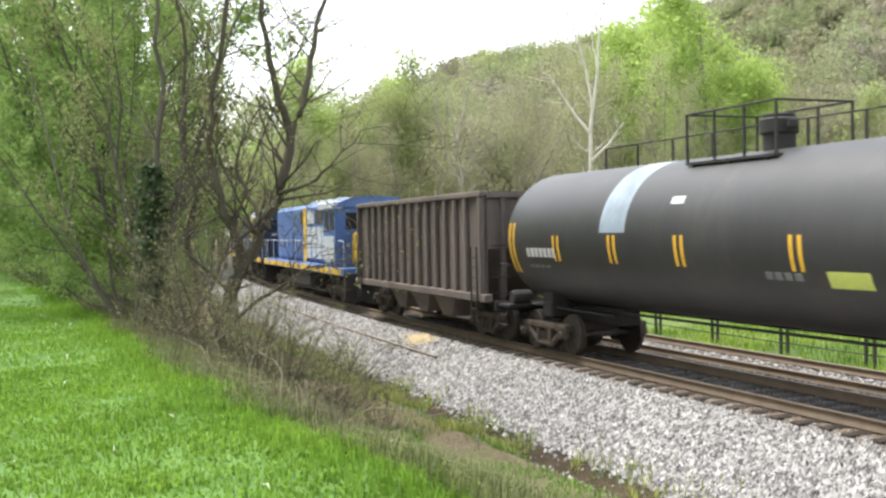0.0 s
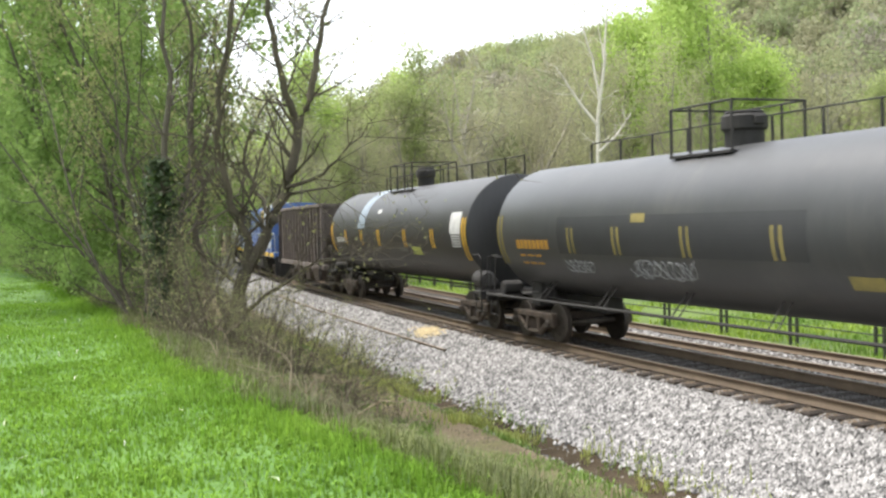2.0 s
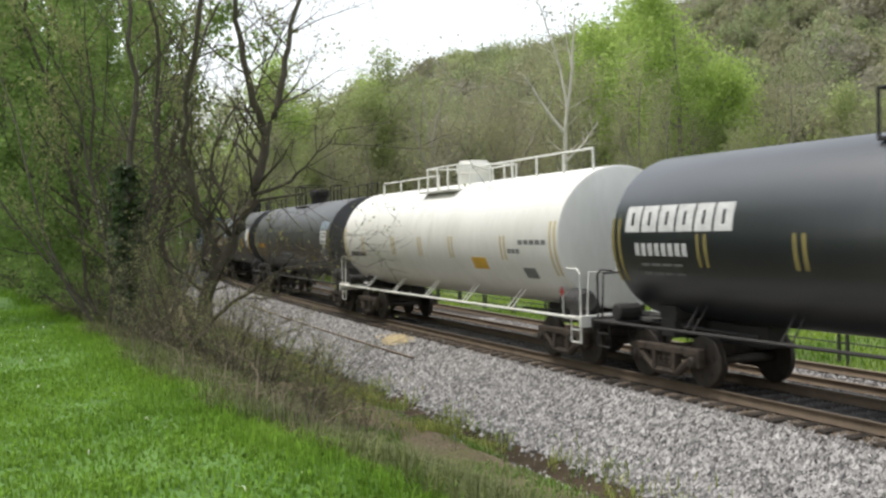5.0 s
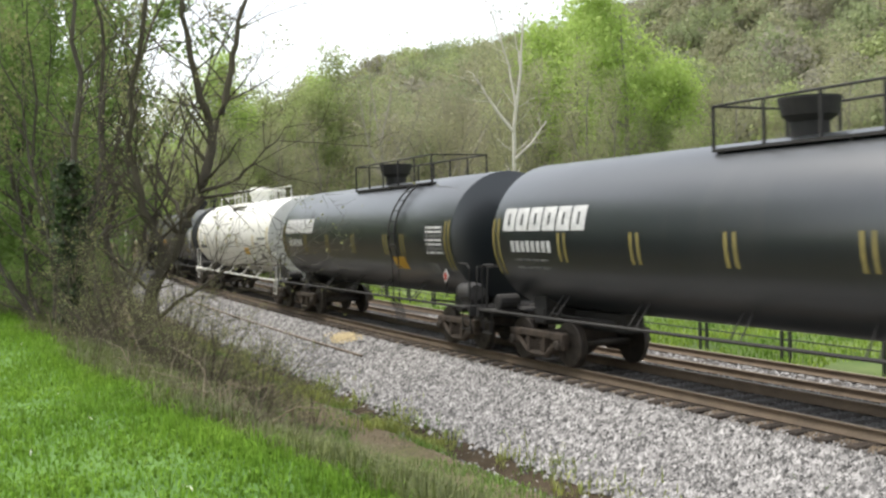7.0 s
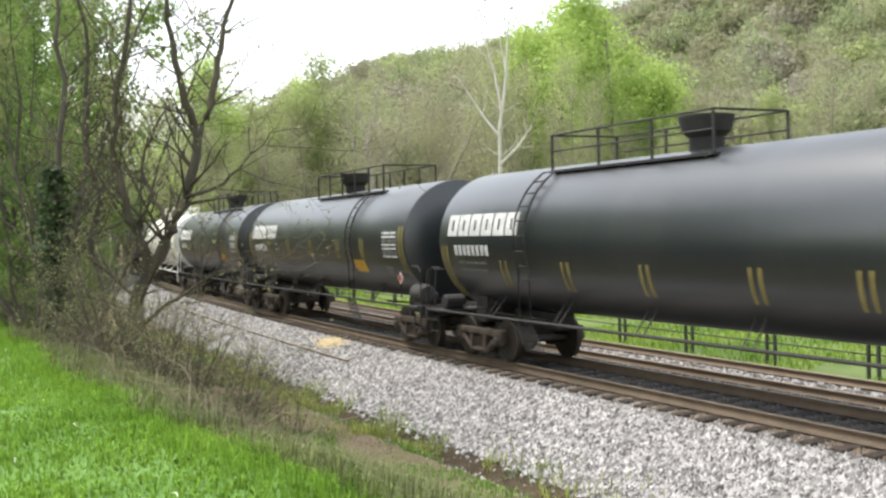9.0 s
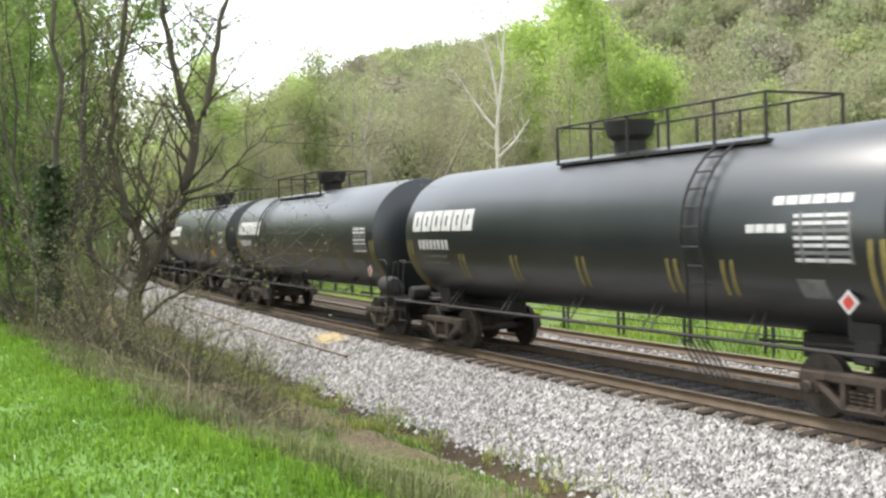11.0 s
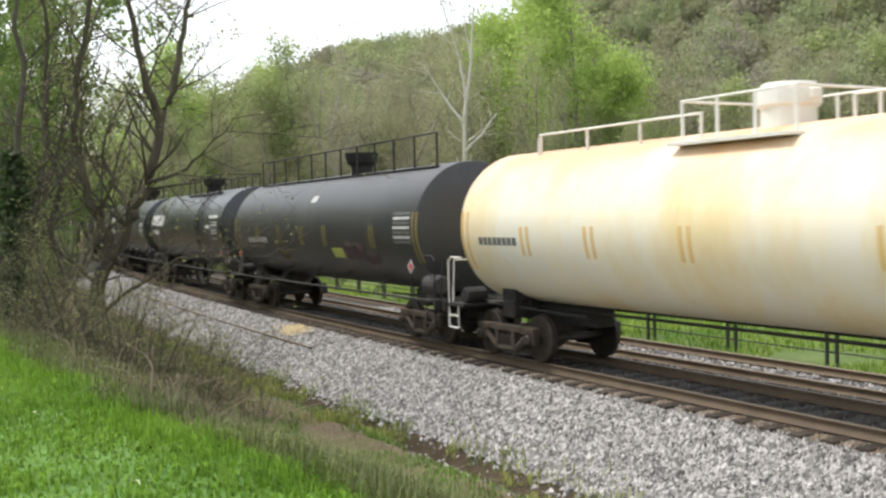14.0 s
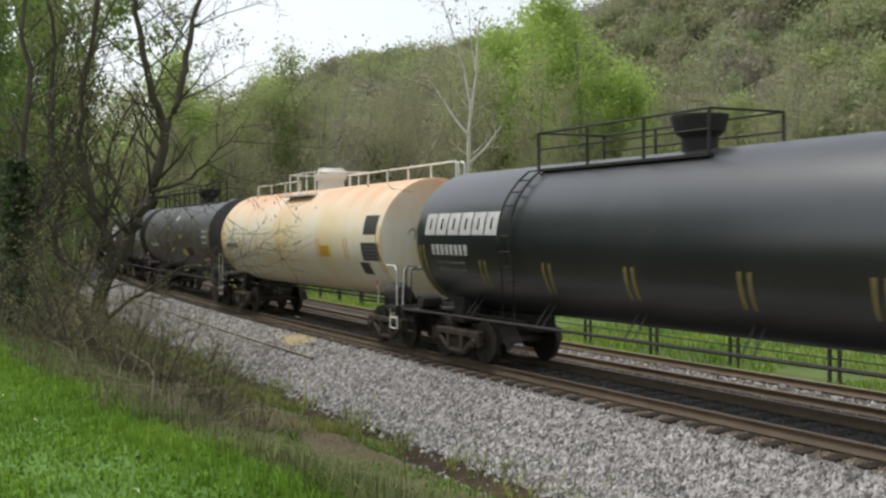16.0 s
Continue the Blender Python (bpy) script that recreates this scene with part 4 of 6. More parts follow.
def hopper_car():
    """A ribbed open coal hopper with sloped ends."""
    car = new("hopper_car")
    tagged(car, "brown black ribbed steel coal hopper car, weathered", "hopper car", "cars of the freight train")
    L, w = 5.8, 1.45
    z0, z1 = 1.12, 3.80
    for side in (-1, 1):
        part("side_sheet", boxed(-L, L, side * w - 0.03, side * w + 0.03, z0, z1), M_HOPPER, car)
        for k in range(13):
            x = -L + 1.15 + (2 * L - 2.3) * k / 12
            y0, y1 = sorted((side * (w + 0.03), side * (w + 0.15)))
            part("side_rib", boxed(x - 0.09, x + 0.09, y0, y1, z0 + 0.1, z1 - 0.12, bevel=0.025), M_HOPPER, car)
        y0, y1 = sorted((side * (w - 0.05), side * (w + 0.17)))
        part("top_chord", boxed(-L - 0.06, L + 0.06, y0, y1, z1 - 0.12, z1 + 0.02, bevel=0.02), M_HOPPER, car)
        part("side_sill", boxed(-L - 0.3, L + 0.3, y0, y1, z0 - 0.08, z0 + 0.12, bevel=0.02), M_HOPPER, car)
        for sgn in (-1, 1):
            part("corner_post", boxed(min(sgn * L, sgn * (L - .12)), max(sgn * L, sgn * (L - .12)), y0, y1, z0, z1 - .12), M_HOPPER, car)
            ladder(car, M_UNDER, sgn * (L - 0.35), side * (w + 0.2), 0.6, z0 + 1.3, 0.4)
    for sgn in (-1, 1):
        part("end_sheet", boxed(min(sgn * L, sgn * (L - 0.06)), max(sgn * L, sgn * (L - 0.06)), -w, w, z0 + 1.25, z1), M_HOPPER, car)
        a, b = sgn * (L - 0.03), sgn * (L - 1.9)
        bm = bmesh.new()
        vs = [bm.verts.new(v) for v in ((a, -w + 0.04, z0 + 1.25), (a, w - 0.04, z0 + 1.25), (b, w - 0.04, z0), (b, -w + 0.04, z0),
                                        (a, -w + 0.04, z0 + 1.33), (a, w - 0.04, z0 + 1.33), (b, w - 0.04, z0 + 0.08), (b, -w + 0.04, z0 + 0.08))]
        for q in ((0, 1, 2, 3), (4, 7, 6, 5), (0, 4, 5, 1), (1, 5, 6, 2), (2, 6, 7, 3), (3, 7, 4, 0)):
            bm.faces.new([vs[i] for i in q])
        bmesh.ops.recalc_face_normals(bm, faces=bm.faces)
        part("slope_sheet", bm, M_HOPPER, car)
        for y in (-1.0, 0, 1.0):
            part("end_post", boxed(min(sgn * L, sgn * (L + .1)), max(sgn * L, sgn * (L + .1)), y - 0.06, y + 0.06, z0, z1 - 0.1), M_HOPPER, car)
        part("end_chord", boxed(min(sgn * L, sgn * (L + .14)), max(sgn * L, sgn * (L + .14)), -w, w, z1 - 0.14, z1), M_HOPPER, car)
        for k in range(4):
            z = 1.25 + 0.4 * k
            part("grab_iron", tubed([(sgn * (L + 0.2), 0.85, z), (sgn * (L + 0.2), 1.4, z)], 0.016, 5), M_UNDER, car)
        bm = bmesh.new()
        box(bm, min(sgn * 4.0, sgn * (L + 0.65)), max(sgn * 4.0, sgn * (L + 0.65)), -0.2, 0.2, 0.72, 1.08, 0.02)
        box(bm, min(sgn * (L + 0.55), sgn * (L + 0.65)), max(sgn * (L + 0.55), sgn * (L + 0.65)), -1.45, 1.45, 0.85, 1.10, 0.02)
        part("end_sill", bm, M_UNDER, car)
        coupler(car, sgn * (L + 0.95), sgn)
        truck(car, sgn * (L - 1.05))
    for k in (-2.1, 0.0, 2.1):
        bm = bmesh.new()
        vs = []
        for z, e, yy in ((1.12, 1.0, 1.3), (0.42, 0.35, 1.15)):
            vs.append([bm.verts.new((k + sx * e, sy * yy, z)) for sx, sy in ((-1, -1), (1, -1), (1, 1), (-1, 1))])
        for i in range(4):
            bm.faces.new((vs[0][i], vs[0][(i + 1) % 4], vs[1][(i + 1) % 4], vs[1][i]))
        bm.faces.new(vs[0])
        bm.faces.new(vs[1][::-1])
        bmesh.ops.recalc_face_normals(bm, faces=bm.faces)
        part("discharge_bay", bm, M_HOPPER, car)
    part("coal_floor", boxed(-3.9, 3.9, -w + 0.03, w - 0.03, 1.1, 1.2), M_UNDER, car)
    return car


def locomotive(paint, second, label):
    """A six-axle road diesel, cab at its rear end (towards -x), long hood ahead."""
    car = new("locomotive")
    tagged(car, label, "locomotive", "engines of the train")
    L = 9.9
    part("frame_sill", boxed(-L, L, -1.52, 1.52, 1.20, 1.50, bevel=0.03), paint, car)
    for side in (-1, 1):
        y0, y1 = sorted((side * 1.52, side * 1.55))
        for k in range(9):
            x = -L + 0.4 + k * 2.2
            part("sill_stripe", boxed(x, x + 1.7, y0, y1, 1.24, 1.46), M_LOCOYELLOW, car, "yellow sill stripe")
    bm = bmesh.new()
    box(bm, -6.2, L - 1.2, -0.95, 0.95, 1.5, 4.15, 0.18)
    part("long_hood", bm, paint, car)
    # doors, panels and grilles of the hood
    for k in range(10):
        x = -5.6 + k * 1.2
        part("hood_door", boxed(x, x + 1.05, 0.95, 0.975, 1.7, 3.1, bevel=0.008), second if k < 5 else paint, car)
        part("hood_door", boxed(x, x + 1.05, -0.975, -0.95, 1.7, 3.1, bevel=0.008), paint, car)
    for k in range(4):
        x = -5.4 + k * 1.9
        part("grille", boxed(x, x + 1.5, 0.95, 0.985, 3.25, 3.85, bevel=0.008), M_UNDER if k % 2 else second, car)
        bm = bmesh.new()
        disc(bm, "z", (x + 0.7, 0, 4.22), 0.55, 0.16, 18, 0.02)
        part("roof_fan", bm, second, car, "round radiator fan housing")
    part("colour_stripe", boxed(0.2, 0.9, 0.955, 0.99, 1.52, 4.0), M_LOCOYELLOW, car, "yellow upright stripe")
    part("colour_stripe", boxed(0.2, 0.9, -0.99, -0.955, 1.52, 4.0), M_LOCOYELLOW, car, "yellow upright stripe")
    # cab with an arched roof
    cab = part("cab", boxed(-8.6, -6.2, -1.5, 1.5, 1.5, 3.9, bevel=0.05), paint, car)
    bm = bmesh.new()
    prof = [(-1.55, 3.82), (-1.35, 4.02), (-0.9, 4.18), (0, 4.24), (0.9, 4.18), (1.35, 4.02), (1.55, 3.82)]
    a = [bm.verts.new((-8.75, y, z)) for y, z in prof]
    b = [bm.verts.new((-6.05, y, z)) for y, z in prof]
    for i in range(len(prof) - 1):
        bm.faces.new((a[i], a[i + 1], b[i + 1], b[i]))
    bm.faces.new(a[::-1]), bm.faces.new(b), bm.faces.new((a[0], b[0], b[-1], a[-1]))
    bmesh.ops.recalc_face_normals(bm, faces=bm.faces)
    roof = part("cab_roof", bm, paint, car)
    # Roof edge in pale grey: sunlight on the slope is put into the colour.
    part("roof_side", boxed(-8.7, -5.6, 1.22, 1.60, 3.74, 4.06, bevel=0.05), M_LOCOGREY, roof, "roof edge in pale grey for its sunlit slope")
    for x in (-8.3, -7.3):
        part("cab_window", boxed(x, x + 0.75, 1.495, 1.515, 2.95, 3.6), M_GLASS, cab)
        part("cab_window", boxed(x, x + 0.75, -1.515, -1.495, 2.95, 3.6), M_GLASS, cab)
    for y in (-1.1, 0.45):
        part("cab_window", boxed(-8.615, -8.595, y, y + 0.65, 2.95, 3.6), M_GLASS, cab)
    part("cab_number_panel", boxed(-8.3, -6.4, 1.5, 1.52, 1.7, 2.7), M_LOCOGREY, cab, "pale panel")
    part("short_hood", boxed(-9.6, -8.6, -0.9, 0.9, 1.5, 2.85, bevel=0.12), M_LOCOYELLOW if second is M_LOCOGREY else paint, car)
    part("fuel_tank", boxed(-2.6, 2.6, -1.35, 1.35, 0.35, 1.2, bevel=0.2), M_UNDER, car)
    for side in (-1, 1):
        part("hand_rail", tubed([(-9.7, side * 1.45, 1.5), (-9.7, side * 1.45, 2.5), (-8.7, side * 1.45, 2.55)], 0.02, 6), M_LOCOGREY, car)
        part("hand_rail", tubed([(-6.1, side * 1.45, 2.5), (9.7, side * 1.45, 2.5), (9.7, side * 1.45, 1.5)], 0.02, 6), M_LOCOGREY, car)
        for k in range(8):
            x = -5.6 + 2.1 * k
            part("stanchion", tubed([(x, side * 1.45, 1.5), (x, side * 1.45, 2.5)], 0.018, 5), M_LOCOGREY, car)
    for sgn in (-1, 1):
        truck(car, sgn * 6.6, (-1.9, 0.0, 1.9), M_TRUCK)
        x = sgn * L
        part("pilot", boxed(min(x, x + sgn * .08), max(x, x + sgn * .08), -1.5, 1.5, 0.25, 1.3), M_UNDER, car)
        coupler(car, sgn * (L + 0.55), sgn)
    return car


TRAIN_START, TRAIN_SPEED = 0.0, 9.4977
TRAIN = []   # (car, its middle's distance behind the first tank's front)
specs = [  # front of the tank behind the first one's, spacing to the next, kind, paint
    (-1.01, 17.92, "band", M_BLACK, "black tank car with a blue grey band and bright yellow stripes"),
    (16.91, 17.69, "repaint", M_GREY, "dull grey black tank car with a dark repainted patch and graffiti"),
    (34.59, 17.68, "white", M_WHITE, "clean white tank car with white rails and dark undercarriage"),
    (52.28, 16.31, "navy", M_NAVY, "blue black tank car with a white block logo"),
    (68.58, 17.12, "navy", M_NAVY, "blue black tank car with a white block logo"),
    (85.62, 17.09, "ladder", M_NAVY, "blue black tank car with white logo and slanted yellow stripes"),
    (102.79, 16.4, "slant", M_NAVY, "blue black tank car with slanted yellow stripes and white panels"),
    (119.19, 16.61, "full", M_GREY, "grey black tank car with full-length top railing and pink graffiti"),
    (135.81, 16.9, "cream", M_CREAM, "cream tank car with orange rust stains and black panels"),
    (152.6, 17.4, "ladder", M_NAVY, "blue black tank car with white logo and slanted yellow stripes"),
]
for i, (behind, spacing, kind, paint, label) in enumerate(specs):
    length = spacing - 1.6
    c = tank_car(length, paint, label, kind)
    tank_marks(c, length, kind)
    TRAIN.append((c, behind - 0.15 + length / 2))
TRAIN.append((hopper_car(), -8.25))
TRAIN.append((locomotive(M_BLUE, M_LOCOGREY, "blue and grey road diesel with yellow sill stripes"), -26.2))
TRAIN.append((locomotive(M_DARKBLUE, M_DARKBLUE, "dark blue road diesel with yellow sill stripes"), -47.1))


# ---- trees and plants ----
def tubes_mesh(branches):
    """Arrays for many tapered limbs; each is a list of (point, radius) and a number of sides."""
    verts, quads = [], []
    base = 0
    for pts, rad, n in branches:
        P = np.asarray(pts, dtype=float)
        R = np.asarray(rad, dtype=float)
        T = np.gradient(P, axis=0)
        T /= np.linalg.norm(T, axis=1)[:, None] + 1e-9
        ref = np.where(np.abs(T[:, 2:3]) > 0.9, np.array([[1.0, 0.0, 0.0]]), np.array([[0.0, 0.0, 1.0]]))
        U = np.cross(T, ref)
        U /= np.linalg.norm(U, axis=1)[:, None] + 1e-9
        V = np.cross(T, U)
        ang = 2 * np.pi * np.arange(n) / n
        ring = P[:, None, :] + R[:, None, None] * (np.cos(ang)[None, :, None] * U[:, None, :] + np.sin(ang)[None, :, None] * V[:, None, :])
        verts.append(ring.reshape(-1, 3))
        m = len(P)
        i, k = np.meshgrid(np.arange(m - 1), np.arange(n), indexing="ij")
        a = base + i * n + k
        b = base + i * n + (k + 1) % n
        quads.append(np.stack([a, b, b + n, a + n], -1).reshape(-1, 4))
        base += m * n
    return np.concatenate(verts), np.concatenate(quads)


def leaves_mesh(rng, centres, size, spread, hang=0.0):
    """Arrays for small pointed leaves, each a bent diamond, scattered round the centres."""
    n = len(centres)
    c = centres + rng.normal(0, spread, (n, 3))
    u = rng.normal(0, 1, (n, 3))
    u[:, 2] -= hang
    u /= np.linalg.norm(u, axis=1)[:, None]
    w = np.cross(u, rng.normal(0, 1, (n, 3)))
    w /= np.linalg.norm(w, axis=1)[:, None] + 1e-9
    s = size * rng.uniform(0.6, 1.4, (n, 1))
    nrm = np.cross(u, w)
    v = np.stack([c - u * s * 0.5, c + w * s * 0.32 + nrm * s * 0.1, c + u * s * 0.55, c - w * s * 0.32 + nrm * s * 0.1], 1)
    idx = np.arange(n * 4).reshape(n, 4)
    return v.reshape(-1, 3), idx


def grow(rng, start, way, length, radius, level, deep, out, tips, opts):
    """One limb that wanders upward, then its side limbs."""
    steps = (6, 4, 3, 2)[min(level, 3)]
    pts, rad = [np.array(start, float)], [radius]
    d = np.array(way, float)
    d /= np.linalg.norm(d)
    for i in range(steps):
        d = d + rng.normal(0, opts["wander"], 3) + np.array([0, 0, opts["rise"] if level else opts["rise"] * 0.4])
        d /= np.linalg.norm(d)
        pts.append(pts[-1] + d * length / steps)
        rad.append(radius * (1 - 0.82 * (i + 1) / steps))
    out.append((pts, rad, (7, 4, 3, 3)[min(level, 3)]))
    if level >= deep:
        tips.extend(pts[1:])
        return
    if level >= deep - 1:
        tips.extend(pts[2:])
    count = opts["forks"][min(level, len(opts["forks"]) - 1)]
    lo = opts["bare"] if level == 0 else 0.2
    for i in range(count):
        f = lo + (1 - lo) * (i + rng.uniform(0.2, 0.9)) / count
        f = min(0.98, f)
        k = f * steps
        j = min(steps - 1, int(k))
        p = pts[j] + (pts[j + 1] - pts[j]) * (k - j)
        axis = rng.normal(0, 1, 3)
        t = pts[j + 1] - pts[j]
        t /= np.linalg.norm(t)
        side = np.cross(t, axis)
        side /= np.linalg.norm(side) + 1e-9
        ang = opts["angle"] * rng.uniform(0.7, 1.25)
        nd = t * math.cos(ang) + side * math.sin(ang)
        taper = 1 - 0.55 * f if level == 0 else 1 - 0.35 * f
        grow(rng, p, nd, length * opts["ratio"] * taper * rng.uniform(0.75, 1.2), max(0.006, (radius * (1 - 0.82 * f)) * 0.62), level + 1, deep, out, tips, opts)


def tree(seed, height, radius, leaf, bark, label, leaves=4000, size=0.25, spread=0.3, deep=3, forks=(9, 5, 4), bare=0.25, angle=0.8,
         ratio=0.42, wander=0.10, rise=0.10, lean=(0, 0), stems=1, name="tree", group="", limbs=None, twigs=0.75, clumps=0):
    rng = np.random.default_rng(seed)
    ob = new(name)
    tagged(ob, label, "tree" if name == "tree" else "shrub", group)
    out, tips = [], []
    opts = dict(forks=forks, bare=bare, angle=angle, ratio=ratio, wander=wander, rise=rise)
    if limbs:
        for pts, r0, r1 in limbs:
            m = len(pts)
            rad = [r0 + (r1 - r0) * i / (m - 1) for i in range(m)]
            fine, frad = [], []
            for i in range(m - 1):
                for k in range(3):
                    f = k / 3
                    fine.append(np.array(pts[i]) * (1 - f) + np.array(pts[i + 1]) * f + rng.normal(0, 0.035, 3))
                    frad.append(rad[i] * (1 - f) + rad[i + 1] * f)
            fine.append(np.array(pts[-1], float))
            frad.append(rad[-1])
            out.append((fine, frad, 8))
            n = len(fine)
            for i in range(3, n):
                for k in range(3):
                    if rng.random() < twigs:
                        t = fine[min(i, n - 1)] - fine[i - 1]
                        t /= np.linalg.norm(t) + 1e-9
                        side = np.cross(t, rng.normal(0, 1, 3))
                        side /= np.linalg.norm(side) + 1e-9
                        grow(rng, fine[i], t * 0.6 + side * 0.9, rng.uniform(0.8, 2.6), max(0.011, frad[i] * 0.36), 2, 3 + (deep > 3), out, tips, opts)
    else:
        for k in range(stems):
            a = rng.uniform(0, 2 * math.pi)
            sp = 0.0 if stems == 1 else (0.13 if height > 6 else 0.26)
            grow(rng, (0.25 * (stems > 1) * math.cos(a), 0.25 * (stems > 1) * math.sin(a), -0.3), (sp * math.cos(a) + lean[0], sp * math.sin(a) + lean[1], 1),
                 height * rng.uniform(0.85, 1.05), radius * rng.uniform(0.7, 1.0), 0, deep, out, tips, opts)
    v, q = tubes_mesh(out)
    raw("trunk", v, q, bark, ob, smooth=True)
    if leaves:
        tips = np.array(tips)
        if clumps:   # leaves gather in sprays with gaps between them
            tips = tips[rng.integers(0, len(tips), clumps)]
        v, q = leaves_mesh(rng, tips[rng.integers(0, len(tips), leaves)], size, spread)
        raw("crown", v, q, leaf, ob)
    return ob


def stand(ob, x, y, z, turn=0.0, scale=1.0):
    ob.matrix_basis = Matrix.LocRotScale((x, y, z), Euler((0, 0, radians(turn))), (scale, scale, scale))
    return ob


def sd_of(x, y):
    """s and d of a place."""
    cx, cy = TRACK_X - math.cos(TRACK_HEAD) / TRACK_BEND, TRACK_Y - math.sin(TRACK_HEAD) / TRACK_BEND
    a = math.atan2(-(y - cy), -(x - cx))
    return (a - TRACK_HEAD) / TRACK_BEND, -(math.hypot(x - cx, y - cy) + 1 / TRACK_BEND)


def on_ground(x, y):
    s, d = sd_of(x, y)
    return ground_z(s, d)


def polar(az, r):
    return r * math.sin(radians(az)), r * math.cos(radians(az))


# trees at the far edge of the field, before the hill
kinds = {
    "lime": dict(height=15.5, radius=0.24, leaf=M_LEAF_LIME, bark=M_FARBARK, leaves=9500, size=0.22, spread=0.55, bare=0.14, angle=0.85, ratio=0.43, rise=0.12, forks=(11, 5, 4),
                 clumps=250, label="tall tree in fresh lime green leaf at the field's edge"),
    "green": dict(height=13.5, radius=0.20, leaf=M_LEAF_FRESH, bark=M_FARBARK, leaves=7500, size=0.20, spread=0.6, bare=0.12, angle=0.85, ratio=0.45, rise=0.13,
                  clumps=260, label="slender tree with thin spring green leaves"),
    "olive": dict(height=13.5, radius=0.20, leaf=M_LEAF_HAZE, bark=M_FARBARK, leaves=3600, size=0.13, spread=0.5, bare=0.25, angle=0.7, ratio=0.37, rise=0.16,
                  label="thin grey tree with sparse olive buds"),
    "tan": dict(height=12.5, radius=0.19, leaf=M_LEAF_BUFF, bark=M_FARBARK, leaves=2000, size=0.12, spread=0.5, bare=0.3, angle=0.6, ratio=0.33, rise=0.16,
                label="nearly bare tree with tan buds"),
}
models = {}
for i, (k, o) in enumerate(kinds.items()):
    models[k] = [tree(40 + 7 * i + j, group="trees at the field's edge", **o) for j in range(3)]
placed = set()
M_BRUSH = mat("olive brush leaf", (0.15, 0.175, 0.050), (0.08, 0.10, 0.032), rough=0.8, scale=0.6, fine=5, bump=0.0, island=0.4, transl=0.3)
rows = [  # kind, azimuth, distance, scale
    ("lime", 9.4, 88, 1.02), ("lime", 10.9, 83, 1.14), ("lime", 12.3, 90, 1.35), ("lime", 13.7, 82, 1.3), ("lime", 15.2, 88, 1.28), ("lime", 16.6, 84, 1.02), ("green", -3.4, 92, 1.18), ("green", -5.6, 98, 1.15), ("olive", -6.8, 96, 1.2), ("green", -2.2, 100, 1.0), ("olive", -2.8, 96, 1.1), ("olive", -1.2, 95, 1.0), ("lime", -8.6, 80, 0.95),
    ("green", -6.0, 90, 1.05), ("olive", 1.0, 86, 1.08), ("olive", 2.6, 93, 1.0), ("tan", 3.8, 84, 1.0), ("olive", 5.2, 92, 1.0), ("tan", 6.4, 88, 1.1), ("tan", -0.4, 82, 1.1),
    ("green", 9.6, 90, 0.95), ("olive", 18.8, 86, 0.95), ("tan", 20.6, 82, 0.9), ("green", 22.6, 88, 0.9), ("olive", 24.6, 84, 1.0), ("tan", -4.6, 84, 1.1), ("olive", -7.4, 92, 1.1),
    ("tan", -2.1, 78, 0.9), ("olive", -10.5, 88, 1.05), ("green", -12.5, 84, 1.0), ("olive", -14.5, 90, 1.1), ("tan", 7.6, 96, 1.1), ("olive", 10.8, 80, 0.75), ("tan", 4.6, 78, 0.85),
    ("tan", 1.8, 76, 0.85), ("green", 15.2, 80, 0.8), ("olive", 12.4, 77, 0.75), ("olive", 26.8, 90, 1.1), ("green", 29.0, 88, 1.1), ("olive", -5.2, 76, 0.8),
    ("tan", 3.7, 80, 1.35), ("tan", -0.6, 90, 1.25), ("olive", 6.9, 84, 1.3), ("tan", 2.0, 96, 1.3),
    ("green", -17, 86, 1.1), ("olive", -19.5, 88, 1.1), ("green", -22, 84, 1.15), ("olive", -25, 88, 1.1)]
more = random.Random(12)
for _ in range(16):   # the valley end of the wood
    rows.append((more.choice(("green", "lime", "olive", "green")), more.uniform(-14, -2.5), more.uniform(84, 120), more.uniform(0.9, 1.2)))
for _ in range(56):   # slim half-bare trees that fill the wood's front
    rows.append((more.choice(("olive", "tan", "olive", "tan")), more.uniform(-9, 26), more.uniform(70, 104), more.uniform(0.7, 1.15)))
for i, (k, az, r, sc) in enumerate(rows):
    x, y = polar(az, r)
    src = models[k][i % 3]
    z = on_ground(x, y)
    if src in placed:
        ob = copy_thing(src, Matrix.Identity(4))
    else:
        ob = src
        placed.add(src)
    stand(ob, x, y, z, 137.0 * i, sc)
for k in models:
    for src in models[k]:
        if src not in placed:
            for o in (*src.children_recursive, src):
                bpy.data.objects.remove(o)

# pale bare trees that stand out before the woods
x, y = polar(8.0, 67)
stand(tree(301, 17, 0.26, M_LEAF_TAN, M_PALEBARK, "bare sycamore with pale forked limbs", leaves=500, size=0.2, spread=0.3, deep=3, group="", ratio=0.4,
           limbs=[([(0, 0, -0.5), (0.05, 0, 6), (-0.1, 0.1, 11.5), (0.5, 0, 15.5), (0.8, 0.2, 19.5)], 0.20, 0.06),
                  ([(-0.05, 0, 11.0), (-1.3, 0.3, 12.8), (-2.4, 0.4, 14.6), (-2.9, 0.4, 15.4)], 0.12, 0.05),
                  ([(0.0, 0, 9.2), (1.1, -0.3, 10.3), (2.2, -0.4, 11.8)], 0.13, 0.06),
                  ([(0.1, 0, 13.0), (-0.3, 0.4, 16.0), (-1.1, 0.6, 18.6), (-1.7, 0.6, 20.5)], 0.10, 0.035),
                  ([(0.5, 0, 15.5), (0.3, 0.5, 17.5), (0.1, 0.4, 20)], 0.07, 0.02)]), x, y, on_ground(x, y), 0, 0.87)
x, y = polar(0.7, 68)
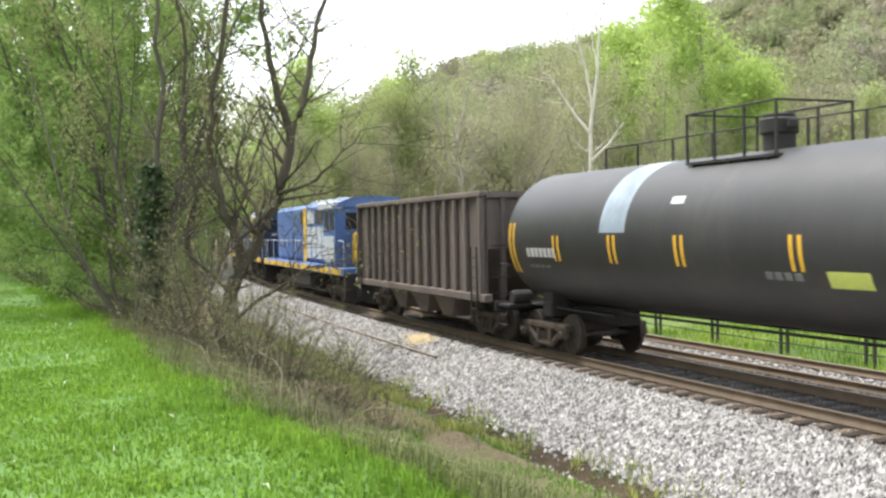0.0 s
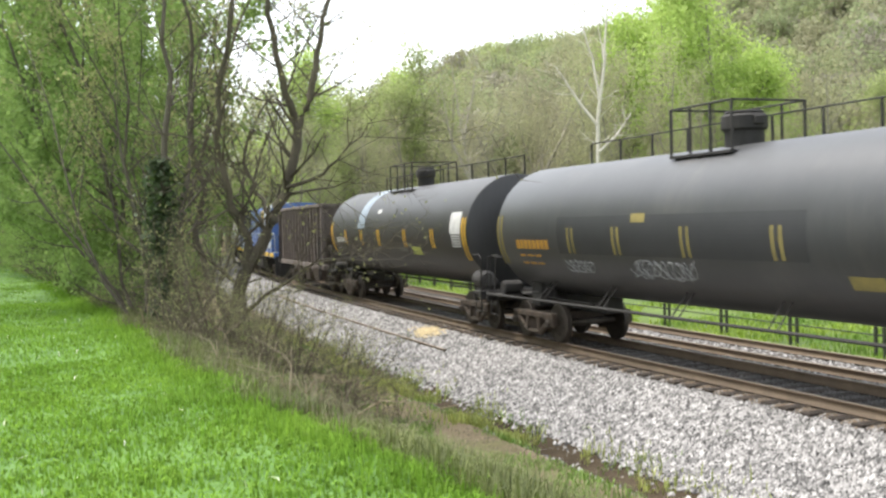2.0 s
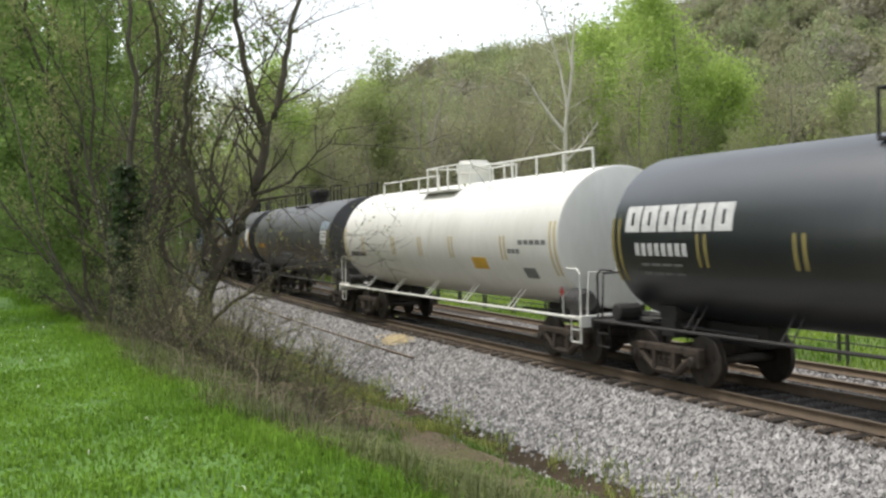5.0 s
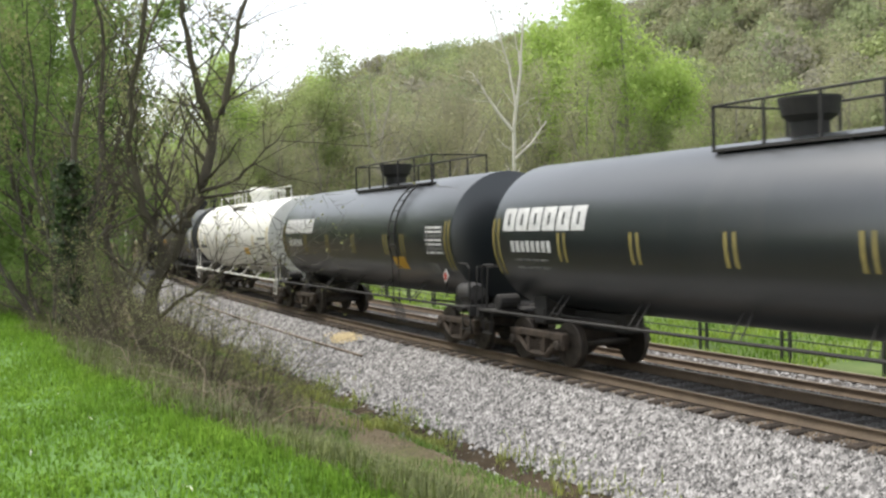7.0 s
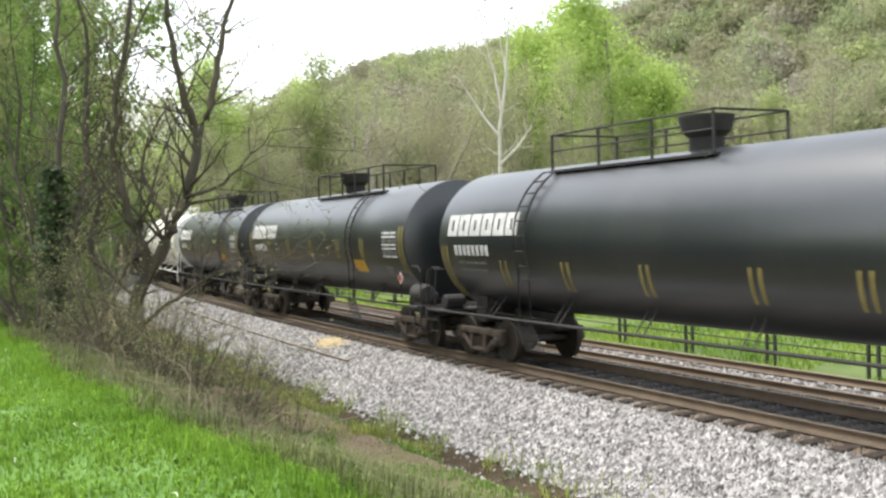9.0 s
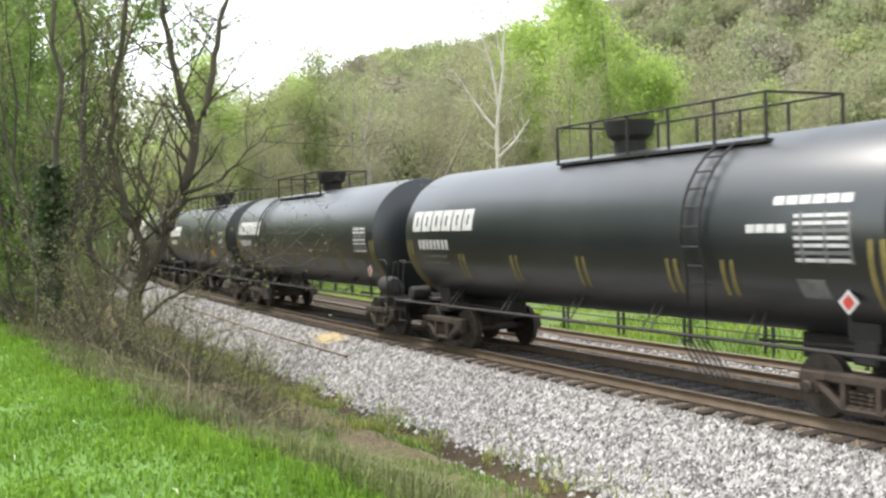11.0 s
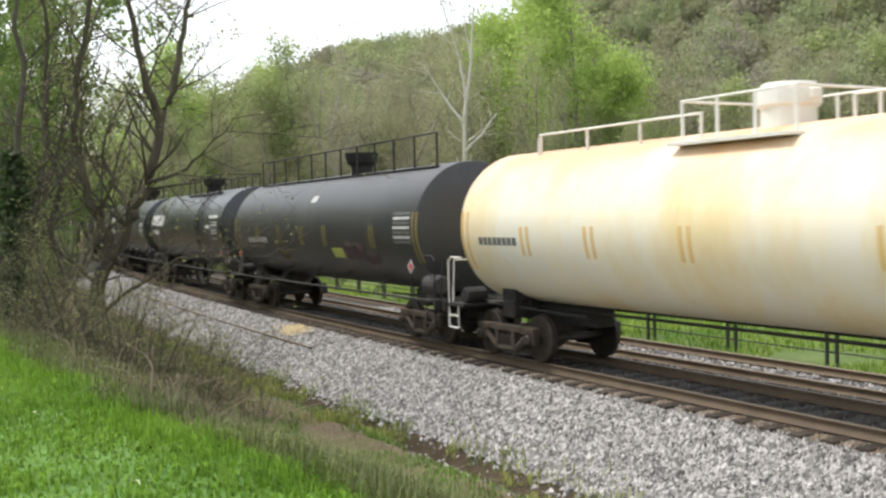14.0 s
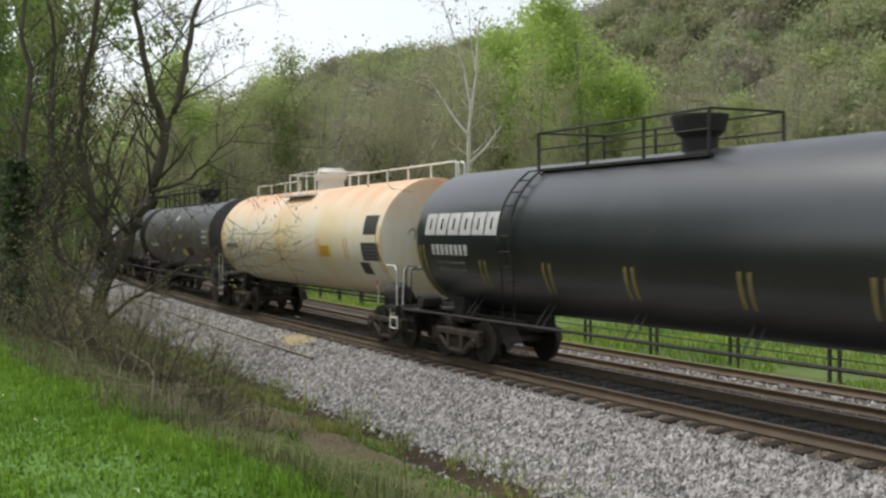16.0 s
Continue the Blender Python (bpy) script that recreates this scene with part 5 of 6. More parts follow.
stand(tree(302, 13, 0.14, M_LEAF_OLIVE, M_SAPLING, "slim pale sapling with a crooked stem", leaves=300, size=0.2, spread=0.3, deep=3, ratio=0.3,
           limbs=[([(0, 0, -0.5), (0.1, 0, 4), (0.5, 0, 7), (0.1, 0, 9), (-0.5, 0, 14)], 0.13, 0.03), ([(0.4, 0, 6.5), (-0.6, 0.2, 9), (-1.3, 0.3, 13.0)], 0.08, 0.02),
                  ([(0.1, 0, 9), (0.8, 0.2, 12), (1.1, 0.2, 14.5)], 0.07, 0.02)]), x, y, on_ground(x, y), 0)


def crown_mesh(rng, middle, wide, tall, n, size):
    """Arrays for one far crown: leaf sprays that lie on the outside of a few overlapping billows."""
    k = 6
    lump = rng.normal(0, 1, (k, 3))
    lump /= np.linalg.norm(lump, axis=1)[:, None]
    lump[:, 2] = np.abs(lump[:, 2]) * 1.1 - 0.45
    pick = rng.integers(0, k, n)
    way = rng.normal(0, 1, (n, 3))
    way[:, 2] += 0.35
    way /= np.linalg.norm(way, axis=1)[:, None]
    reach = rng.uniform(0.42, 0.62, k)[pick][:, None] * rng.uniform(0.6, 1.2, (n, 1))
    c = middle + (lump[pick] * 0.58 + way * reach) * np.array([wide, wide, tall])
    nrm = way + rng.normal(0, 0.75, (n, 3))
    nrm /= np.linalg.norm(nrm, axis=1)[:, None]
    u = np.cross(nrm, rng.normal(0, 1, (n, 3)))
    u /= np.linalg.norm(u, axis=1)[:, None] + 1e-9
    w = np.cross(nrm, u)
    s = size * rng.uniform(0.6, 1.4, (n, 1))
    v = np.stack([c - u * s * 0.5 - w * s * 0.35, c + u * s * 0.5 - w * s * 0.25, c + w * s * 0.6], 1)
    return v.reshape(-1, 3), np.arange(n * 3).reshape(n, 3)


def far_woods():
    """The hillside's trees: stems with limbs and loose spring crowns, one mesh."""
    rng = np.random.default_rng(77)
    V, Q, mats = [], [], []
    base = 0
    wood = []
    for _ in range(2200):
        az = rng.uniform(-27, 34)
        r = math.sqrt(rng.uniform(92 ** 2, 330 ** 2))
        x, y = polar(az, r)
        z = on_ground(x, y)
        if r > 300 and rng.random() < 0.5:
            continue
        h = rng.uniform(8.5, 14.0)
        cr = h * rng.uniform(0.26, 0.38)
        wood.append(([(x, y, z - 0.5), (x + rng.normal(0, .2), y, z + h * 0.5), (x + rng.normal(0, .4), y, z + h * 0.95)], [0.16, 0.11, 0.03], 4))
        for k in range(4):
            a = rng.uniform(0, 6.28)
            hh = h * rng.uniform(0.4, 0.75)
            wood.append(([(x, y, z + hh), (x + cr * 0.5 * math.cos(a), y + cr * 0.5 * math.sin(a), z + hh + h * 0.12), (x + cr * math.cos(a), y + cr * math.sin(a), z + hh + h * 0.28)], [0.07, 0.05, 0.02], 3))
        n = int(rng.uniform(640, 860) * (1.0 if r < 240 else 0.8) * (1.0 if az > -10 else 0.3))
        v, q = crown_mesh(rng, np.array([x, y, z + h * 0.66]), cr, h * 0.36, n, rng.uniform(0.40, 0.52))
        V.append(v)
        Q.append(q + base)
        base += len(v)
        patch = noise.noise((x * 0.02, y * 0.02, 4)) + rng.normal(0, 0.42)
        kind = 0 if patch > 0.48 else 1 if patch > 0.02 else 2 if patch > -0.42 else 3
        mats += [kind] * n
    wv, wq = tubes_mesh(wood)
    V.append(wv)
    mats += [4] * len(wq)
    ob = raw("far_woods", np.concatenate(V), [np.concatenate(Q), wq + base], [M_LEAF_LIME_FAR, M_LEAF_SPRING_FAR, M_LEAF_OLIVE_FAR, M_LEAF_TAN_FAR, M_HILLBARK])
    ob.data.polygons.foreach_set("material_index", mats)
    tagged(ob, "hillside woods in early spring leaf, olive, tan and green", "woods", kind="stuff")


# Far colours are paled and greyed: the aerial haze is mixed into them.
M_LEAF_LIME_FAR = leaf_mat("hazed yellow green far leaf", (0.37, 0.42, 0.19), (0.30, 0.345, 0.15), 0.05, 0.12, 0.42)
M_LEAF_SPRING_FAR = leaf_mat("hazed grey green far leaf", (0.31, 0.355, 0.185), (0.245, 0.285, 0.145), 0.05, 0.12, 0.42)
M_LEAF_OLIVE_FAR = leaf_mat("hazed olive far leaf", (0.34, 0.34, 0.21), (0.275, 0.275, 0.165), 0.05, 0.12, 0.42)
M_LEAF_TAN_FAR = leaf_mat("hazed tan far leaf", (0.33, 0.315, 0.24), (0.26, 0.245, 0.185), 0.05, 0.12, 0.42)
M_HILLBARK = mat("hazed grey hill bark", (0.21, 0.19, 0.15), (0.14, 0.125, 0.10), rough=0.95, scale=1, fine=6, bump=0.3)
far_woods()

# ---- the thicket on the bank beside the lawn ----
FORK_STEMS = [
    ([(-4.30, 20.2, on_ground(-4.30, 20.2) - 0.25), (-4.19, 20.2, 0.98), (-4.08, 20.2, 1.53), (-3.77, 20.2, 2.28), (-3.37, 20.2, 3.02), (-3.01, 20.2, 3.76), (-2.85, 20.3, 4.72)], 0.16, 0.085),
    ([(-2.85, 20.3, 4.72), (-2.98, 20.2, 5.19), (-3.13, 20.1, 5.87), (-3.25, 20.0, 6.59), (-3.34, 20.0, 7.54), (-3.4, 20.0, 8.48)], 0.085, 0.03),
    ([(-2.85, 20.3, 4.72), (-2.63, 20.4, 5.31), (-2.46, 20.5, 6.13), (-2.29, 20.6, 6.9), (-2.03, 20.7, 8.0)], 0.085, 0.03),
    ([(-3.85, 20.2, 2.06), (-3.85, 20.0, 2.71), (-4.01, 19.8, 3.24), (-4.13, 19.7, 3.76), (-4.23, 19.6, 4.58), (-4.12, 19.6, 5.61), (-3.86, 19.5, 6.72), (-3.74, 19.5, 7.74)], 0.09, 0.03),
    ([(-4.16, 20.2, 1.22), (-3.67, 20.0, 1.49), (-3.21, 19.8, 1.81), (-2.65, 19.6, 2.17), (-2.12, 19.5, 2.27)], 0.05, 0.012),
    ([(-3.35, 20.2, 3.02), (-3.73, 20.6, 3.57), (-3.99, 20.9, 4.13), (-3.88, 21.0, 4.8), (-3.46, 21.2, 5.48)], 0.05, 0.015),
    ([(-3.12, 20.2, 3.54), (-2.53, 19.8, 3.73), (-1.97, 19.5, 4.12), (-1.43, 19.3, 4.7)], 0.045, 0.01),
    ([(-4.18, 20.2, 1.11), (-4.64, 20.6, 1.74), (-5.04, 21.0, 2.61), (-4.9, 21.2, 3.61), (-5.22, 21.5, 4.87), (-5.12, 21.7, 6.49), (-5.33, 21.8, 8.11)], 0.08, 0.03),
    ([(-4.12, 20.1, 1.33), (-4.01, 19.6, 0.74), (-3.88, 19.2, 0.33), (-3.76, 19.0, 0.08)], 0.018, 0.01),
]
tree(11, 8, 0.14, M_LEAF_OLIVE, M_MOSSBARK, "dark mossy forked tree with few buds on the bank", leaves=1500, size=0.06, spread=0.12, deep=4, forks=(5, 4, 4), ratio=0.55,
     wander=0.16, rise=0.05, limbs=FORK_STEMS, twigs=0.4)
bank_kinds = [
    tree(21, 10.5, 0.075, M_LEAF_SPRING, M_BARK, "slender multi-stemmed tree in small spring leaf on the bank", leaves=12500, size=0.115, spread=0.17, clumps=1100, wander=0.17, forks=(13, 6, 4), bare=0.1, angle=0.65, ratio=0.30, stems=3, rise=0.08, group="thicket trees"),
    tree(22, 9.5, 0.07, M_LEAF_SPRING, M_BARK, "slender multi-stemmed tree in small spring leaf on the bank", leaves=12500, size=0.115, spread=0.17, clumps=1100, wander=0.18, forks=(12, 6, 4), bare=0.08, angle=0.75, ratio=0.32, stems=3, rise=0.06, group="thicket trees"),
    tree(23, 10.5, 0.065, M_LEAF_OLIVE, M_BARK, "thin bare-branched tree with olive buds on the bank", leaves=3600, size=0.075, spread=0.15, clumps=900, wander=0.18, forks=(12, 6, 4), bare=0.15, angle=0.6, ratio=0.30, stems=3, rise=0.10, group="thicket trees"),
    tree(24, 5.0, 0.05, M_LEAF_OLIVE, M_MOSSBARK, "low tangled shrub of brown twigs on the bank", leaves=1200, size=0.06, spread=0.12, forks=(10, 6, 4), bare=0.05, angle=0.9, ratio=0.38, stems=5, rise=0.02, wander=0.16, name="shrub", group="thicket shrubs"),
    tree(25, 4.2, 0.045, M_LEAF_SPRING, M_BARK, "dense leafy green shrub at the lawn's edge", leaves=12000, size=0.075, spread=0.22, forks=(12, 6, 4), bare=0.02, angle=0.9, ratio=0.4, stems=5, rise=0.03, wander=0.14, name="shrub", group="leafy shrubs"),
]
spots = [  # model, s, metres from the lawn's edge, scale
    (2, -1.2, 0.2, 0.72), (1, 0.8, 0.3, 0.75), (2, 0.0, 0.8, 0.85), (0, 3.2, 0.5, 1.05), (1, 5.8, 0.5, 1.1), (0, 9.0, 0.5, 1.15), (1, 12.5, 0.7, 1.15),
    (0, 16.5, 0.7, 1.2), (2, 11.0, 2.6, 1.1), (1, 21.0, 0.8, 1.2), (0, 26.0, 0.8, 1.25), (2, 17.0, 3.5, 1.1), (1, 32.0, 1.0, 1.3), (0, 39.0, 1.0, 1.3), (2, 26.0, 4.0, 1.2),
    (1, 47.0, 0.6, 1.3), (2, 36.0, 5.0, 1.2), (0, 56.0, 0.8, 1.4), (1, 46.0, 5.0, 1.3), (1, 7.4, 1.0, 0.8), (0, 60, -3, 1.3), (1, 66, -6, 1.4), (0, 72, -10, 1.4), (1, 80, -15, 1.4),
    (3, -2.6, 1.0, 0.42), (3, -4.4, 0.7, 0.5), (3, 0.6, 1.2, 0.45), (3, 3.2, 1.4, 0.45), (3, 2.4, 0.5, 0.6), (3, 6.5, 1.4, 0.9), (3, 9.0, 1.2, 1.0), (3, -3.4, 0.4, 0.36), (3, 13, 1.0, 1.0),
    (3, 18, 1.0, 1.1), (3, -0.2, 0.6, 0.45), (3, 24, 1.2, 1.1), (3, -6.0, 1.1, 0.32), (3, -7.4, 1.6, 0.28), (3, -5.0, 2.0, 0.36), (3, -3.0, 2.4, 0.42), (3, -8.6, 1.0, 0.24), (3, -6.6, 2.4, 0.3), (3, -5.2, 1.4, 0.34), (3, -8.0, 0.8, 0.26), (3, -3.8, 1.8, 0.4), (3, -1.2, 1.7, 0.36), (3, 1.4, 2.4, 0.28), (3, -6.2, 3.2, 0.26), (3, -2.8, 3.0, 0.34), (3, -0.4, 3.3, 0.24), (3, -1.6, 2.6, 0.3), (3, 0.4, 3.0, 0.22), (3, -4.2, 3.2, 0.35), (3, -2.2, 3.6, 0.36), (3, 2.0, 3.0, 0.22), (3, -9.6, 1.6, 0.2), (3, -7.8, 2.8, 0.24), (3, -5.6, 0.5, 0.36),
    (4, 4.0, 0.3, 0.6), (4, 6.5, 0.3, 0.75), (4, 9.5, 0.4, 0.85), (4, 13, 0.3, 0.9), (4, 17, 0.3, 1.0), (4, 22, 0.3, 1.1), (4, 28, 0.3, 1.2), (4, 35, 0.2, 1.3), (4, 43, 0.2, 1.4), (4, 52, 0, 1.5), (4, 1.6, 0.7, 0.5), (4, 60, -6, 1.6), (4, 68, -12, 1.7)]
used = set()
for i, (k, s, off, sc) in enumerate(spots):
    d = lawn_edge(s) + 0.4 + off if s > 10 else -10.35 - 0.085 * max(0.0, s - 4) + off
    x, y, a = along(s, d)
    if k == 3 and -3.2 < s < 4 and off >= 1.0:
        sc *= 0.8
    src = bank_kinds[k]
    ob = src if k not in used else copy_thing(src, Matrix.Identity(4))
    used.add(k)
    stand(ob, x, y, ground_z(s, d), 101.0 * i, sc)

# a stem wrapped in ivy
ix, iy = -5.32, 19.4
ivy = tree(31, 7, 0.10, M_IVY, M_BARK, "tree stem thickly wrapped in dark ivy", leaves=0, deep=3,
           limbs=[([(0, 0, -0.2), (0.05, 0, 0.8), (0.0, 0.1, 1.8), (0.15, 0, 3.0), (0.3, 0, 4.6), (0.2, 0, 6.5)], 0.11, 0.03)])
stand(ivy, ix, iy, on_ground(ix, iy))
rng = np.random.default_rng(32)
hh = rng.uniform(0, 1, 2600) ** 1.1 * 3.1
rr = 0.13 + 0.13 * np.clip((hh - 0.9) / 1.2, 0, 1) * np.clip((3.0 - hh) / 0.7, 0.1, 1) + 0.04 * np.sin(hh * 5.3)
cc = np.stack([rng.normal(0, 1, 2600) * rr * 0.6 + 0.05, rng.normal(0, 1, 2600) * rr * 0.6, hh], 1)
v, q = leaves_mesh(rng, cc, 0.11, 0.05, 0.6)
raw("ivy", v, q, M_IVY, ivy, "dark ivy leaves")


def blades(name, rng, S, D, height, width, material, label, lean=0.35, clump=0.0, category="grass"):
    """Bent grass blades, two faces each, rooted on the ground at S, D."""
    n = len(S)
    root = np.array([(*along(float(s), float(d))[:2], ground_z(float(s), float(d))) for s, d in zip(S, D)])
    a = rng.uniform(0, 2 * np.pi, n)
    side = np.stack([np.cos(a), np.sin(a), np.zeros(n)], 1)
    out = np.stack([-np.sin(a), np.cos(a), np.zeros(n)], 1)
    h = height * rng.uniform(0.5, 1.3, (n, 1))
    if clump:   # tufts and low places
        h = h * (1 + clump * 1.6 * np.array([[noise.noise((x * 1.7, y * 1.7, 6)) + 0.5 * noise.noise((x * 4.5, y * 4.5, 2))] for x, y, z in root]))
    w = width * rng.uniform(0.7, 1.3, (n, 1))
    k = rng.normal(0, lean, (n, 1))
    mid = root + np.array([0, 0, 0.6]) * h + out * k * h * 0.3
    tip = root + np.array([0, 0, 1.0]) * h * (1 - 0.3 * np.abs(k)) + out * k * h
    V = np.stack([root - side * w / 2 - [0, 0, 0.02], root + side * w / 2 - [0, 0, 0.02], mid + side * w * 0.4, mid - side * w * 0.4, tip], 1).reshape(-1, 3)
    b = np.arange(n)[:, None] * 5
    ob = raw(name, V, [b + np.array([[0, 1, 2, 3]]), b + np.array([[3, 2, 4]])], material)
    return tagged(ob, label, category, kind="stuff")


rng = np.random.default_rng(5)
# lawn: thick near the camera, thinner farther off
S = np.concatenate([rng.uniform(-19, -8, 70000), rng.uniform(-8, 4, 45000), rng.uniform(4, 40, 40000)])
D = np.array([lawn_edge(s) + 0.25 - abs(v) for s, v in zip(S, np.concatenate([rng.uniform(-0.2, 5.2, 70000), rng.uniform(-0.2, 6.5, 45000), rng.uniform(-0.2, 13, 40000)]))])
blades("lawn_grass", rng, S, D, 0.050, 0.013, M_BLADE, "bright green lawn grass blades", lean=1.0, clump=0.55)
S = rng.uniform(-34, -19, 16000)
D = np.array([lawn_edge(s) - rng.uniform(0.0, 9.0) for s in S])
blades("lawn_turf", np.random.default_rng(15), S, D, 0.050, 0.016, M_BLADE, "bright green short lawn grass blades", lean=1.0, clump=0.55)
S = rng.uniform(-19, 14, 13000)
D = np.array([lawn_edge(s) + rng.normal(-0.03, 0.2) for s in S])
blades("tall_edge_grass", rng, S, D, 0.13, 0.011, M_BLADE, "taller green grass along the lawn's edge", lean=0.8, clump=0.5)
S = rng.uniform(-13, 24, 17000)
D = np.array([lawn_edge(s) + 0.08 + abs(rng.normal(0, 1.7)) for s in S])
D = np.minimum(D, -5.0 - rng.uniform(0, 1.0, len(D)))
keep = np.array([noise.noise((s * 0.5, d * 0.6, 28)) > -0.12 for s, d in zip(S, D)])
S, D = S[keep], D[keep]
blades("dry_grass", rng, S, D, 0.24, 0.006, M_DRYBLADE, "dry brown grass and stalks on the bank", lean=0.9)
S = rng.uniform(-17, 26, 42000)
D = rng.uniform(-9.6, -4.3, 42000)
keep = np.array([noise.noise((s * 0.45, d * 0.9, 8)) > 0.0 for s, d in zip(S, D)])
blades("bank_weeds", rng, S[keep], D[keep], 0.09, 0.014, M_WEED, "patchy green weeds on the bare soil", lean=0.7, category="weeds")
S = rng.uniform(-17, 20, 16000)
D = rng.normal(-4.25, 0.38, 16000)
keep = np.array([noise.noise((s * 0.6, d * 0.5, 18)) > 0.05 for s, d in zip(S, D)])
blades("yellow_weeds", rng, S[keep], D[keep], 0.22, 0.022, M_YELLOWWEED, "yellow green flowering weeds along the ditch", lean=0.6, category="weeds")
S = rng.uniform(-18, 20, 52000)
D = np.array([lawn_edge(s) + 0.05 + abs(rng.normal(0, 1.7)) for s in S])
keep = np.array([noise.noise((s * 0.5, d * 0.6, 28)) < 0.1 for s, d in zip(S, D)])
blades("brush_weeds", rng, S[keep], np.minimum(D[keep], -4.9), 0.24, 0.009, M_BRUSH, "olive green brush on the bank", lean=1.1, category="weeds")
# greener tufts on the bare soil
S = rng.uniform(-17, 14, 26000)
D = rng.normal(-5.2, 0.9, 26000)
keep = np.array([noise.noise((s * 0.7, d * 0.9, 71)) > 0.16 for s, d in zip(S, D)])
blades("green_tufts", rng, S[keep], D[keep], 0.13, 0.016, M_WEED, "fresh green tufts on the trackside soil", lean=0.8, category="weeds")
# rough grass of the field beyond the tracks
M_FIELDBLADE = mat("field grass blade", (0.29, 0.39, 0.045), (0.12, 0.22, 0.028), rough=0.8, scale=0.35, fine=3, bump=0.0, island=0.35, transl=0.35, mix=0.3)
S = np.concatenate([rng.uniform(-12, 30, 34000), rng.uniform(30, 70, 16000)])
D = 6.4 + np.abs(rng.normal(0, 9, len(S)))
keep = np.array([noise.noise((s * 0.25, d * 0.3, 81)) > -0.2 for s, d in zip(S, D)])
blades("field_grass", rng, S[keep], D[keep], 0.22, 0.03, M_FIELDBLADE, "rough yellow green grass of the field", lean=0.5)
# bent dead canes among the brush
M_CANE = mat("bleached dead cane", (0.24, 0.20, 0.13), (0.14, 0.115, 0.075), rough=0.9, scale=2, fine=20, bump=0.2, island=0.3)
canes = []
for _ in range(45):   # a heap of longer ones at the brush's near end
    s = rng.normal(-10.4, 1.0)
    d = lawn_edge(s) + rng.uniform(0.5, 1.9)
    x, y, a = along(s, d)
    z = ground_z(s, d)
    w = rng.normal(0, 0.6, 2)
    L = rng.uniform(0.35, 0.75)
    canes.append(([(x, y, z - 0.05), (x + w[0] * L * 0.5, y + w[1] * L * 0.5, z + L * 0.42), (x + w[0] * L * 1.2, y + w[1] * L * 1.2, z + L * 0.5)], [0.007, 0.005, 0.003], 4))
for _ in range(160):
    s = rng.uniform(-11, 9)
    d = lawn_edge(s) + abs(rng.normal(0.5, 1.2)) + 0.2
    x, y, a = along(s, d)
    z = ground_z(s, d)
    w = rng.normal(0, 0.35, 2)
    L = rng.uniform(0.35, 0.95)
    canes.append(([(x, y, z - 0.05), (x + w[0] * L * 0.5, y + w[1] * L * 0.5, z + L * 0.55), (x + w[0] * L * 1.4, y + w[1] * L * 1.4, z + L * 0.75)], [0.008, 0.006, 0.003], 4))
v, q = tubes_mesh(canes)
tagged(raw("dead_canes", v, q, M_CANE), "bent pale dead canes in the brush", "canes", kind="stuff")
# broad-leaved weeds mixed into the turf
M_BROAD = mat("broad lawn weed leaf", (0.14, 0.235, 0.032), (0.095, 0.175, 0.024), rough=0.85, spec=0.08, scale=0.8, fine=6, bump=0.0, island=0.3, transl=0.3)
S = rng.uniform(-18, 16, 26000)
D = np.array([lawn_edge(s) - rng.uniform(0.0, 6.0) for s in S])
keep = np.array([noise.noise((s * 1.1, d * 1.1, 48)) > 0.0 for s, d in zip(S, D)])
blades("lawn_weeds", rng, S[keep], D[keep], 0.05, 0.022, M_BROAD, "low broad-leaved weeds in the lawn", lean=1.1, category="weeds")
# small flowers in the lawn
M_PETAL = mat("pale flower", (0.75, 0.75, 0.66), (0.62, 0.60, 0.40), rough=0.7, bump=0.0, island=0.2)
S = rng.uniform(-17, 10, 260)
D = np.array([lawn_edge(s) - rng.uniform(0.3, 5.5) for s in S])
blades("lawn_flowers", rng, S, D, 0.06, 0.013, M_PETAL, "small pale flowers scattered in the lawn", lean=1.2, category="flowers")


# ---- fence beyond the tracks ----
M_FENCE = mat("dark stained fence timber", (0.045, 0.05, 0.03), (0.025, 0.028, 0.018), rough=0.85, scale=3, fine=20, bump=0.3)


def fence():
    ob = new("fence")
    tagged(ob, "dark timber rail fence at the field's edge", "fence", kind="structure")
    ss = np.arange(-32, 60, 3.6)
    for s in ss:
        for k in (-0.16, 0.16):
            x, y, a = along(float(s) + k, 8.7)
            bm = boxed(-0.042, 0.042, -0.042, 0.042, 0, 1.28, bevel=0.01)
            p = part("post", bm, M_FENCE, ob)
            p.matrix_basis = pose(x, y, ground_z(float(s), 8.7) - 0.05, 0, 0, math.degrees(a))
    for s0, s1 in zip(ss, ss[1:]):
        for h in (0.34, 0.60, 0.86, 1.12):
            x0, y0, a = along(float(s0) - 0.2, 8.7)
            x1, y1, _ = along(float(s1) + 0.2, 8.7)
            z = ground_z(float(s0), 8.7) + h
            part("fence_rail", tubed([(x0, y0, z), (x1, y1, z + 0.02)], 0.022, 5), M_FENCE, ob)


fence()

# orange-yellow spill of sand on the ballast
rng = np.random.default_rng(9)


